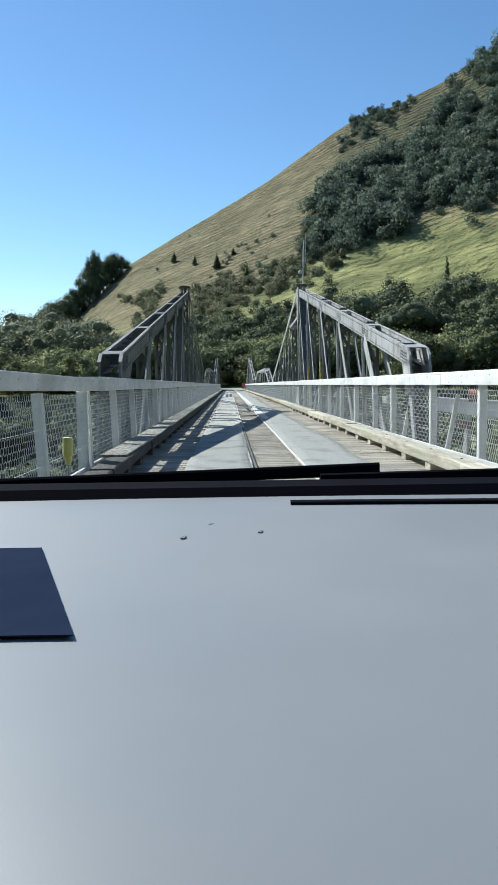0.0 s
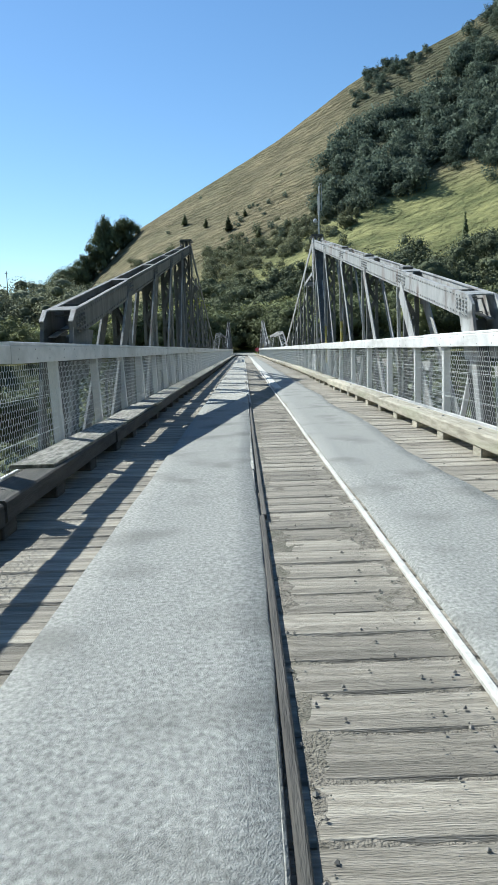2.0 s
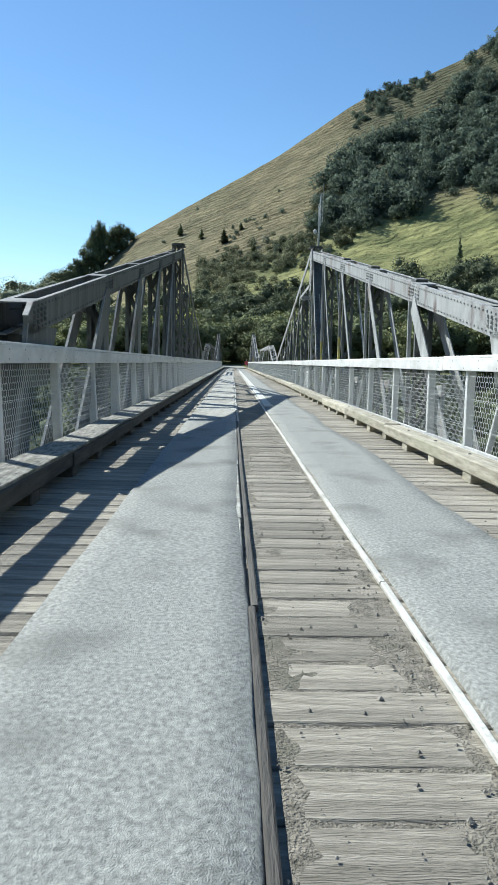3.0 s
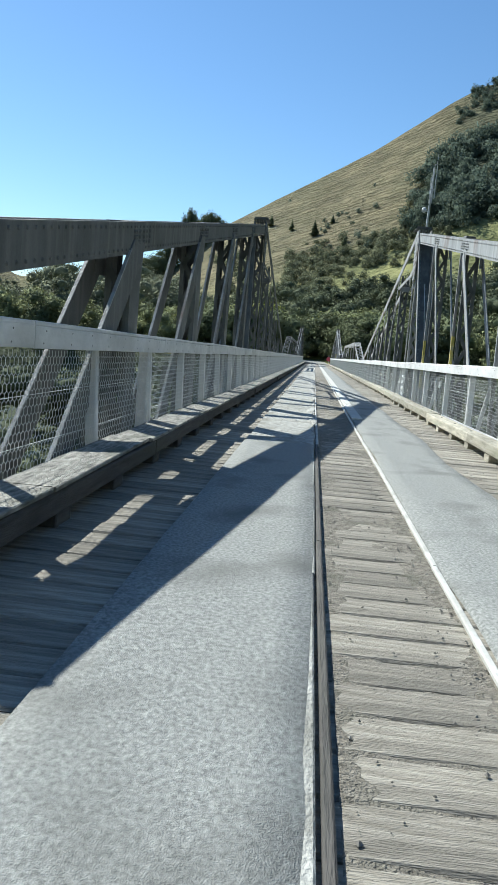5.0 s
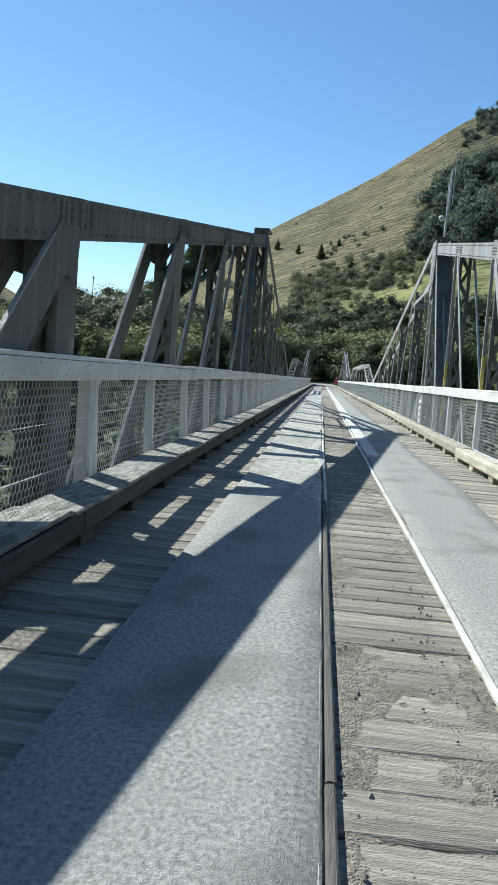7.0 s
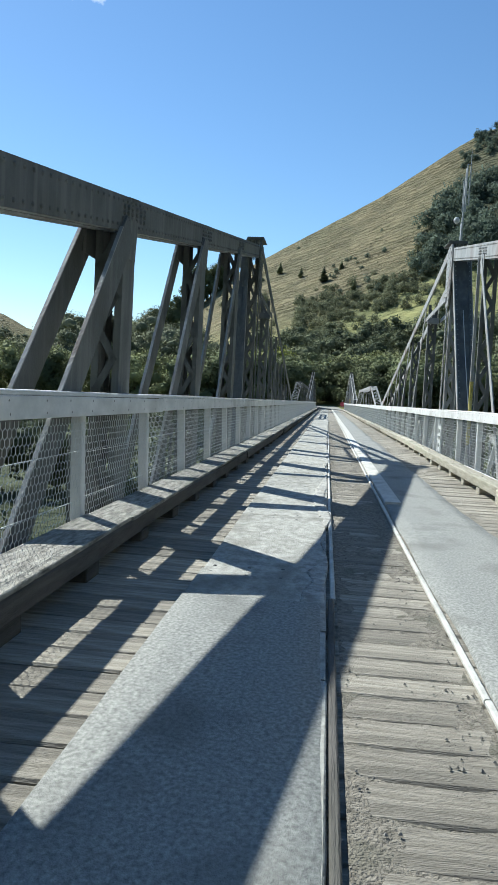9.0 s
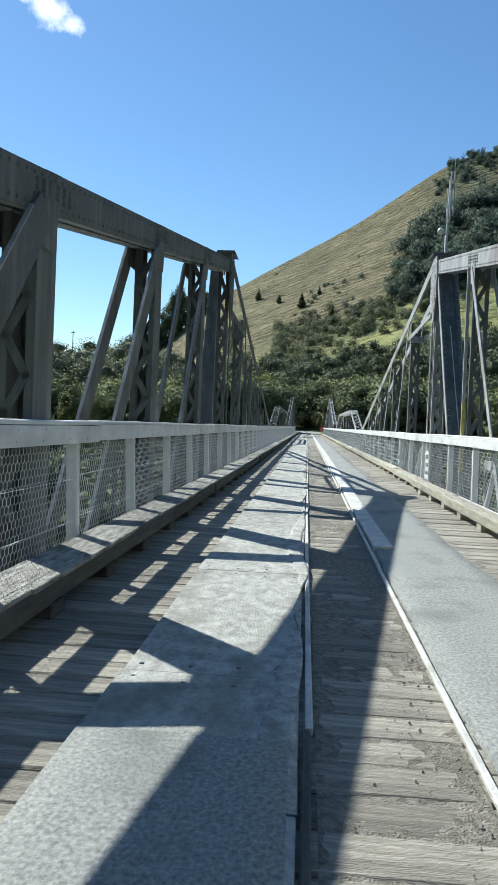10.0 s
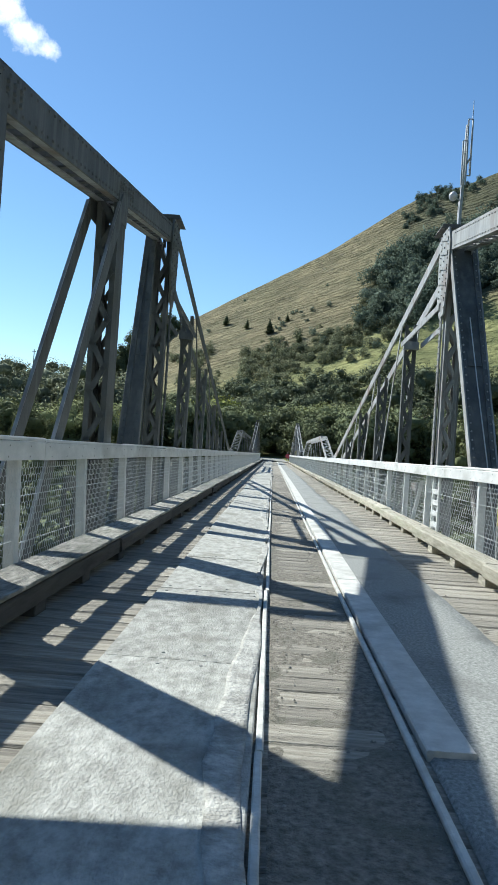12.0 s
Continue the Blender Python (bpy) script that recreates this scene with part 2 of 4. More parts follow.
    bp.inputs["Strength"].default_value = 1.0
    bp.inputs["Distance"].default_value = 1.0
    l.new(ramp(at.outputs["Fac"], 0.1, 0.9, (1, 1, 1), (0.25, 0.25, 0.25)), bp.inputs["Distance"])
    l.new(track, bp.inputs["Height"])
    # shallow gullies and hummocks
    bg = n.new("ShaderNodeBump")
    bg.inputs["Strength"].default_value = 1.0
    bg.inputs["Distance"].default_value = 9.0
    l.new(noise_node(0.035, 3), bg.inputs["Height"])
    l.new(bg.outputs[0], bp.inputs["Normal"])
    bq = n.new("ShaderNodeBump")
    bq.inputs["Strength"].default_value = 1.0
    bq.inputs["Distance"].default_value = 1.1
    l.new(noise_node(0.5, 6), bq.inputs["Height"])
    l.new(bp.outputs[0], bq.inputs["Normal"])
    l.new(bq.outputs[0], bs.inputs["Normal"])
    return m


GRASS = grass_material()


# ---- building helpers ----
class Geo:
    """Vertices and faces gathered for one mesh."""

    def __init__(self):
        self.v, self.f, self.n = [], [], []

    def prism(self, a, b):
        k, n = len(self.v), len(a)
        self.v += [tuple(p) for p in a] + [tuple(p) for p in b]
        self.f += [tuple(range(k + n - 1, k - 1, -1)), tuple(range(k + n, k + 2 * n))]
        self.f += [(k + i, k + (i + 1) % n, k + n + (i + 1) % n, k + n + i) for i in range(n)]
        return self

    def box(self, x0, x1, y0, y1, z0, z1):
        return self.prism([(x0, y0, z0), (x1, y0, z0), (x1, y1, z0), (x0, y1, z0)], [(x0, y0, z1), (x1, y0, z1), (x1, y1, z1), (x0, y1, z1)])

    def bar(self, p, q, w, t, side=(1, 0, 0), c=0.0):
        """A bar from p to q: t thick along side, w wide across; c: chamfer."""
        p, q = Vector(p), Vector(q)
        d = (q - p).normalized()
        s = Vector(side)
        s = (s - d * s.dot(d)).normalized()
        u = d.cross(s)
        if c:
            ring = [(-t / 2 + c, -w / 2), (t / 2 - c, -w / 2), (t / 2, -w / 2 + c), (t / 2, w / 2 - c), (t / 2 - c, w / 2), (-t / 2 + c, w / 2), (-t / 2, w / 2 - c), (-t / 2, -w / 2 + c)]
        else:
            ring = [(-t / 2, -w / 2), (t / 2, -w / 2), (t / 2, w / 2), (-t / 2, w / 2)]
        return self.prism([p + s * a + u * b for a, b in ring], [q + s * a + u * b for a, b in ring])

    def tube(self, p, q, r0, r1, n=8):
        p, q = Vector(p), Vector(q)
        d = (q - p).normalized()
        s = d.orthogonal().normalized()
        u = d.cross(s)
        cs = [(math.cos(6.2832 * i / n), math.sin(6.2832 * i / n)) for i in range(n)]
        return self.prism([p + (s * a + u * b) * r0 for a, b in cs], [q + (s * a + u * b) * r1 for a, b in cs])

    def dome(self, p, nrm, r, h):
        p, nrm = Vector(p), Vector(nrm)
        s = nrm.orthogonal().normalized()
        u = nrm.cross(s)
        k = len(self.v)
        for rad, up in ((r, 0.0), (r * 0.65, h)):
            self.v += [tuple(p + nrm * up + (s * math.cos(i * 1.0472) + u * math.sin(i * 1.0472)) * rad) for i in range(6)]
        self.f += [(k + i, k + (i + 1) % 6, k + 6 + (i + 1) % 6, k + 6 + i) for i in range(6)] + [tuple(range(k + 6, k + 12))]
        return self

    def mesh(self, name, mat, smooth=False):
        me = bpy.data.meshes.new(name)
        me.from_pydata(self.v, [], self.f)
        me.materials.append(mat)
        if smooth or len(self.n):
            me.polygons.foreach_set("use_smooth", [True] * len(me.polygons))
        me.update()
        if len(self.n):
            me.normals_split_custom_set_from_vertices(self.n)
        return me


def part(name, geo, mat, parent=None, label="", m=None, smooth=False):
    """Links a Geo, or a mesh that is shared, as one object under its thing."""
    ob = new(name, geo.mesh(name, mat, smooth) if isinstance(geo, Geo) else geo)
    if parent:
        ob.parent = parent
    if m is not None:
        ob.matrix_basis = m
    if label:
        tagged(ob, label)
    return ob


def thing(name, label, category, group="", kind="", at=(0, 0, 0)):
    ob = new(name)
    ob.location = at
    return tagged(ob, label, category, group, kind)


def smooth01(a, b, v):
    s = min(1.0, max(0.0, (v - a) / (b - a)))
    return s * s * (3 - 2 * s)


# ---- terrain ----
EYE = Vector((0.0, -20.0, 1.1))
# Beyond about 40 degrees the ridge is unseen, raised to hold back skylight.
RIDGE_AZ = (-180, -120, -70, -45, -30, -24.6, -22.6, -15, -12.2, -11.4, -7.5, -2.6, 3.0, 8.5, 10.2, 12.7, 16.3, 19.2, 24, 40, 70, 120, 180)
RIDGE_EL = (26, 25, 17, 9, 5.9, 5.3, 4.3, 4.2, 4.9, 5.9, 9.5, 12.3, 15.4, 18.7, 19.55, 20.0, 21.2, 22.7, 23.6, 24, 24, 25, 26)
RIDGE_R = 480.0
BUSH_AZ = (5.0, 7.2, 9.1, 10.8, 13.3, 15.8, 17.3, 19.3, 25.0)
BUSH_LO = (9.2, 9.9, 10.1, 10.6, 11.5, 12.3, 12.7, 13.0, 13.8)
BUSH_UP = (9.7, 14.0, 15.6, 16.3, 17.2, 18.6, 20.9, 22.5, 23.2)


def ground_z(x, y):
    dx, dy = x - EYE.x, y - EYE.y
    r = math.hypot(dx, dy)
    az = math.degrees(math.atan2(dx, dy))
    top = RIDGE_R * math.tan(radians(float(np.interp(az, RIDGE_AZ, RIDGE_EL))))
    shore = -7.0 + 6.7 * max(smooth01(105, 116, r), smooth01(30, 38, -y))
    s = min(1.0, max(0.0, (r - 122) / (RIDGE_R - 122)))
    z = shore + top * s ** 1.7
    if r > RIDGE_R:
        z -= top * 0.75 * smooth01(RIDGE_R, 1900, r)
    rough = 1.6 * smooth01(120, 260, r) * (1 - smooth01(RIDGE_R * 0.9, RIDGE_R * 1.3, r))
    return z + rough * noise.noise((x * 0.02, y * 0.02, 3.1)) + 0.25 * rough * noise.noise((x * 0.09, y * 0.09, 1.7))


def on_slope(az, el):
    """The place on the ground that is seen from the bridge at that bearing and height, in degrees."""
    a = radians(az)
    for r in np.arange(122, RIDGE_R + 8, 3.0):
        x, y = EYE.x + r * math.sin(a), EYE.y + r * math.cos(a)
        z = ground_z(x, y)
        if math.degrees(math.atan2(z - EYE.z, r)) >= el:
            break
    return x, y, z, r


def build_ground():
    azs = sorted({round(a, 3) for a in [*np.arange(-180, -32, 6.0), *np.arange(-32, 32, 0.4), *np.arange(32, 180, 6.0)]})
    rs = [0.01, 10, 20, 30, 45, 60, 75, 85, 92, 100, *np.arange(104, 122, 2.5), *np.arange(122, 500, 5.0), 520, 560, 620, 700, 850, 1100, 1500, 2000, 2800, 3600, 4600]
    geo = Geo()
    cover, wood_shade = [], []
    for r in rs:
        for a in azs:
            x, y = EYE.x + r * math.sin(radians(a)), EYE.y + r * math.cos(radians(a))
            z = ground_z(x, y)
            geo.v.append((x, y, z))
            el = math.degrees(math.atan2(z - EYE.z, max(r, 1)))
            wob = 1.2 * noise.noise((x * 0.012, y * 0.012, 7.0))
            line = float(np.interp(a, (-14, -8, -2, 3, 8, 14, 22), (3.2, 4.6, 6.4, 8.4, 10.4, 11.5, 12.0)))
            lo, up = np.interp(a, BUSH_AZ, BUSH_LO), np.interp(a, BUSH_AZ, BUSH_UP)
            shade = 0.8 * smooth01(5, 8, a) * (1 - smooth01(26, 32, a)) * smooth01(lo - 0.2, lo + 0.6, el + 0.6 * wob) * (1 - smooth01(up - 0.6, up + 0.3, el + 0.6 * wob))
            # Valley floor is toned dark too, its shadow put into the colour.
            wood_shade.append(max(shade, 0.5 * smooth01(7.5, 10.5, a) * (1 - smooth01(26, 32, a)) * smooth01(up - 0.6, up + 0.3, el + wob), 0.95 * (1 - smooth01(112, 126, r)), smooth01(34, 44, abs(a)) * smooth01(60, 130, r)))
            cover.append(1 - smooth01(line - 1.6, line + 1.2, el + wob))
    na = len(azs)
    for i in range(len(rs) - 1):
        for j in range(na):
            k = (j + 1) % na
            geo.f.append((i * na + k, i * na + j, (i + 1) * na + j, (i + 1) * na + k))
    me = geo.mesh("ground", GRASS, True)
    layer = me.attributes.new("cover", "FLOAT", "POINT")
    layer.data.foreach_set("value", cover)
    # The dark tone also covers unseen slopes, to cut light from behind.
    me.attributes.new("wood_shade", "FLOAT", "POINT").data.foreach_set("value", wood_shade)
    ob = new("ground", me)
    return tagged(ob, "steep dry grass hillside with green pasture below", "hillside", kind="structure")


build_ground()

# ---- bridge deck ----
Y0, Y1 = -34.0, 97.0
deck = thing("deck", "weathered timber bridge deck with two sealed wheel tracks", "bridge deck", kind="structure")
g = Geo()
for x in (-1.9, -1.0, 0.1, 1.0, 1.9):
    g.box(x - 0.1, x + 0.1, Y0, Y1, -0.42, -0.111)
part("stringer", g, PLANK, deck)

# sealed tracks with ragged edges, lying on the planks
def track(name, xa, xb, mat, z=0.018, rag=0.05, seed=0.0, ends=(Y0, Y1)):
    geo = Geo()
    ys = np.arange(ends[0], ends[1] + 0.1, 0.25)
    for i, y in enumerate(ys):
        l = xa + rag * noise.noise((seed, y * 0.9, 0.3)) * 0.4
        r = xb + rag * noise.noise((seed + 9, y * 0.33, 2.3)) + rag * 0.3 * noise.noise((seed + 5, y * 3.1, 1.1))
        for x in (l, l + 0.02 * (r - l), l + 0.2 * (r - l), (l + r) / 2, r - 0.2 * (r - l), r - 0.02 * (r - l), r):
            edge = x in (l, r)
            geo.v.append((x, y, max(-0.002, z - 0.026) if edge else z + 0.008 * noise.noise((x * 1.5, y * 0.8, seed))))
    for i in range(len(ys) - 1):
        for j in range(6):
            k = i * 7 + j
            geo.f.append((k, k + 1, k + 8, k + 7))
    return part(name, geo, mat, deck, smooth=True)


track("sealed_track", 0.43, 1.27, ASPHALT, rag=0.08, seed=1.0)
track("sealed_track", -1.05, -0.232, ASPHALT, z=0.036, rag=0.04, seed=6.0, ends=(Y0, -13.5))
track("edge_crust", -0.232, -0.29, CRUST, z=0.037, rag=0.2, seed=3.0, ends=(-14, 40))
track("runner_bed", -0.25, -1.02, DIRT, z=0.004, rag=0.03, seed=4.0)
y = Y0
while y < Y1:
    ln = random.uniform(1.75, 2.5)
    e = min(y + ln - 0.014, Y1)
    for xm, w in ((-0.635, 0.81),):
        a, b = random.uniform(-0.006, 0.006), random.uniform(0.0, 0.006)
        board = part("runner_board", Geo().bar((xm + a, y, 0.008 + b), (xm - a, e, 0.008 + random.uniform(0, 0.006)), 0.034, w + random.uniform(-0.012, 0.004), c=0.006), RUNNER, deck)
        if y < 14:
            bolts = Geo()
            for by in (y + 0.1, e - 0.1):
                for bx in (-0.33, -0.1, 0.12, 0.34):
                    bolts.dome((xm + bx, by + random.uniform(-0.03, 0.03), 0.026), (0, 0, 1), 0.014, 0.005)
            tagged(part("bolts", bolts, STEEL_DARK, board), kind="stuff")
    y += ln
for x, w, h, em in ((-0.2, 0.03, 0.03, EDGE), (0.395, 0.03, 0.026, EDGE)):
    y = Y0
    while y < Y1:
        ln = random.uniform(3.2, 4.8)
        g = Geo().bar((x + random.uniform(-0.008, 0.008), y, h / 2), (x + random.uniform(-0.008, 0.008), min(y + ln - 0.012, Y1), h / 2), h, w, c=0.006)
        # Left batten is coloured dark at the near end for a groove's shadow.
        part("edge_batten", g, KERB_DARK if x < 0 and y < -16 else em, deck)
        y += ln

y = -9.0
while y < Y1:
    ln = random.uniform(3.4, 4.6)
    part("pale_runner_plank", Geo().bar((0.53 + random.uniform(-0.01, 0.01), y, 0.02), (0.53 + random.uniform(-0.01, 0.01), min(Y1, y + ln - 0.02), 0.02), 0.045, 0.19, c=0.006), EDGE, deck)
    y += ln

# kerb beams on blocks
def kerb(xa, xb, mat, label, bend_y, bend_x):
    k = thing("kerb", label, "kerb", "kerbs of the bridge")
    y = Y0
    xm, w = (xa + xb) / 2, abs(xb - xa)
    block = Geo().bar((0, 0, 0), (0, 0, 0.085), 0.24, w - 0.03, c=0.008).mesh("kerb_block", mat)
    n = 0
    while y < Y1:
        ln = 3.66
        e = random.uniform(-0.012, 0.012)
        z, d = 0.145 + random.uniform(-0.012, 0.012), 0.13
        xm = float(np.interp(y, bend_y, bend_x)) + random.uniform(-0.012, 0.012)
        g = Geo().bar((xm + e, y, z), (xm - e, min(Y1, y + ln - 0.015), z), d, w, c=0.012)
        part("kerb_beam", g, mat, k)
        for q in (0.12, 1.3, 2.48):
            part("kerb_block", block, mat, k, m=pose(xm, y + q, -0.005))
        for q in (0.35, 1.5, 2.7):
            part("bolt", Geo().dome((xm, y + q, 0.21), (0, 0, 1), 0.018, 0.01), STEEL_DARK, k)
        y += ln
    return k


kerb(1.86, 2.08, KERB, "bleached timber kerb beam raised on blocks along the deck", (-26, -18, -6, 0), (1.83, 1.88, 1.95, 2.05))
# The beam's dark colour stands for shade on its deck side.
shaded_kerb = kerb(-1.87, -1.63, KERB_DARK, "timber kerb beam coloured dark for shade, with a bleached capping board, raised on blocks", (0,), (-1.75,))
y = -21.85
while y < Y1:
    ln = random.uniform(2.2, 3.6)
    e = random.uniform(-0.015, 0.015)
    part("capping_board", Geo().bar((-1.80 + e, y, 0.226), (-1.80 - e, min(Y1, y + ln - 0.02), 0.226 + random.uniform(0, 0.006)), 0.03, 0.33 + random.uniform(-0.015, 0.015), c=0.006), SPLIT, shaded_kerb, "bleached split capping board, mottled pale for sun patches")
    y += ln


# ---- guard rails ----
def netting_mesh(length, cell, z0, z1, th):
    """Hexagonal wire netting in the yz plane, from y = 0."""
    geo = Geo()
    w, h = cell, cell * 1.15
    rows = int((z1 - z0) / (h * 0.75))
    cols = int(length / w)
    w = length / cols

    def wire(p, q):
        k = len(geo.v)
        (y1, z1_), (y2, z2) = p, q
        dy, dz = y2 - y1, z2 - z1_
        s = th / 2 / math.hypot(dy, dz)
        oy, oz = -dz * s, dy * s
        geo.v.extend([(th * 0.4, y1, z1_), (-th * 0.4, y1 + oy, z1_ + oz), (-th * 0.4, y1 - oy, z1_ - oz), (th * 0.4, y2, z2), (-th * 0.4, y2 + oy, z2 + oz), (-th * 0.4, y2 - oy, z2 - oz)])
        geo.f.extend([(k, k + 1, k + 4, k + 3), (k + 1, k + 2, k + 5, k + 4), (k + 2, k, k + 3, k + 5)])

    for r in range(rows):
        z = z0 + r * h * 0.75
        off = 0.5 * w * (r % 2)
        for c in range(cols):
            y = c * w + off
            if y + w > length + w * 0.6:
                continue
            wire((y, z + h * 0.25), (y + w / 2, z))
            wire((y + w / 2, z), (min(y + w, length), z + h * 0.25))
            wire((y, z + h * 0.25), (y, z + h * 0.75))
    return geo


def guard_rail(side, xr, ys, label, start, step):
    """side: +1 where the deck lies towards -x."""
    r = thing("guard_rail", label, "guard rail", "guard rails of the bridge")
    post = Geo().bar((0, 0, -0.2), (0, 0, 0.955), 0.085, 0.085, c=0.008).mesh("post", WHITE)
    net = netting_mesh(1.93, 0.058, 0.14, 0.95, 0.0036).mesh("wire_netting", WIRE)
    far_net = netting_mesh(1.93, 0.13, 0.14, 0.95, 0.0085).mesh("wire_netting", WIRE)
    strand = Geo().bar((0, 0, 0), (0, 1, 0), 0.0038, 0.0038).mesh("fence_wire", WIRE)
    xo = xr + side * 0.045
    for i, y in enumerate(ys):
        lean = random.uniform(-0.7, 0.7) + (2.2 if side < 0 else 0)
        part("post", post, WHITE, r, m=pose(xo + (0.03 if side < 0 else 0), y, 0, random.uniform(-0.8, 0.8), -lean))
        if i + 1 < len(ys):
            span = ys[i + 1] - y
            part("wire_netting", net if y < 2 else far_net, WIRE, r, m=pose(xr - side * 0.004, y, 0) @ Matrix.Diagonal((1, span / 1.93, 1, 1)))
            for z in (0.36, 0.68):
                part("fence_wire", strand, WIRE, r, m=pose(xr + side * 0.012, y, z + random.uniform(-0.02, 0.02), random.uniform(-0.5, 0.5)) @ Matrix.Diagonal((1, span, 1, 1)))
            part("bottom_board", Geo().bar((xr + side * 0.02, y + 0.01, 0.125), (xr + side * 0.02, ys[i + 1] - 0.01, 0.125), 0.055, 0.03, c=0.004), WHITE, r)
    y = start
    while y < ys[-1]:
        ln = 3.86
        e = min(y + ln - 0.012, ys[-1] + 0.3)
        dz = random.uniform(-0.008, 0.008) + (0.034 if y + 0.1 < step else 0.0)
        part("top_rail", Geo().bar((xr - side * 0.02, y, 1.02 + dz), (xr - side * 0.02, e, 1.02 + random.uniform(-0.008, 0.008)), 0.135, 0.045, c=0.005), WHITE, r)
        if y < 6:
            nails = Geo()
            for q in np.arange(0.15, ln - 0.1, 0.48):
                for up in (-0.035, 0.04):
                    nails.dome((xr - side * 0.043, y + q + random.uniform(-0.05, 0.05), 1.02 + up), (-side, 0, 0), 0.007, 0.002)
            tagged(part("nails", nails, STEEL_DARK, r), kind="stuff")
        if y + 0.1 < step:
            y += ln
            continue
        part("cap_plank", Geo().bar((xo + side * 0.01, y, 1.104 + dz), (xo + side * 0.01, e, 1.104 + dz), 0.03, 0.19, c=0.006), WHITE, r)
        y += ln
    return r


LEFT_POSTS = [-6.6 + 1.93 * k for k in range(-14, 53)]
RIGHT_POSTS = [-32.0, -30.1, -28.0, -26.1, -24.1, -22.1, -20.15, -17.75, -16.2, -14.1, -12.0, -9.8, -7.65, -5.0, -3.1, -0.1, 1.8] + [3.7 + 1.93 * k for k in range(48)]
left_rail = guard_rail(-1, -2.02, LEFT_POSTS, "white timber guard rail with hexagonal wire netting, in shade", -33.18, -21.6)
for y in (-22.2, -14.45):
    part("post", Geo().bar((-2.07, y, -0.2), (-2.07, y, 0.955), 0.1, 0.1, c=0.008), WHITE, left_rail)
right_rail = guard_rail(1, 2.2, RIGHT_POSTS, "sunlit white timber guard rail with hexagonal wire netting", -32.4, -99.0)
for y in (-24.1, -20.15, -17.75, -14.1, -9.8, -5.0, 1.8, 5.6):
    part("brace", Geo().bar((2.27, y - 0.45, -0.1), (2.42, y - 0.55, 0.82), 0.06, 0.04, side=(0, 1, 0), c=0.005), WHITE, right_rail)

# ---- trusses ----
H = 3.68
LOW = -1.55


def chord_low(y):
    return 4.52 + 0.1775 * y


LACING = {}


def lattice_post(parent, xa, xb, y, zt, zb, mat, d=0.2):
    xa, xb = xa + 0.004, xb - 0.004
    for x, s in ((xa, 1), (xb, -1)):
        g = Geo().box(min(x, x + s * 0.014), max(x, x + s * 0.014), y - d / 2, y + d / 2, zb, zt)
        for e in (-1, 1):
            ya, yb = y + e * d / 2, y + e * (d / 2 - 0.014)
            g.box(min(x + s * 0.014, x + s * 0.062), max(x + s * 0.014, x + s * 0.062), min(ya, yb), max(ya, yb), zb, zt)
        holder = part("post_channel", g, mat, parent)
    key = (round(xb - xa, 3), mat.name)
    if key not in LACING:
        w = xb - xa - 0.08
        LACING[key] = [Geo().bar((-w / 2 * f, 0, -0.16), (w / 2 * f, 0, 0.16), 0.062, 0.011, side=(0, 1, 0)).mesh("lacing_bar", mat) for f in (1, -1)]
    for e in (-1, 1):
        z, k = zb, 0
        while z < zt - 0.27:
            part("lacing_bar", LACING[key][k % 2], mat, holder, m=pose((xa + xb) / 2, y + e * (d / 2 + 0.006), z + 0.135))
            z, k = z + 0.27, k + 1


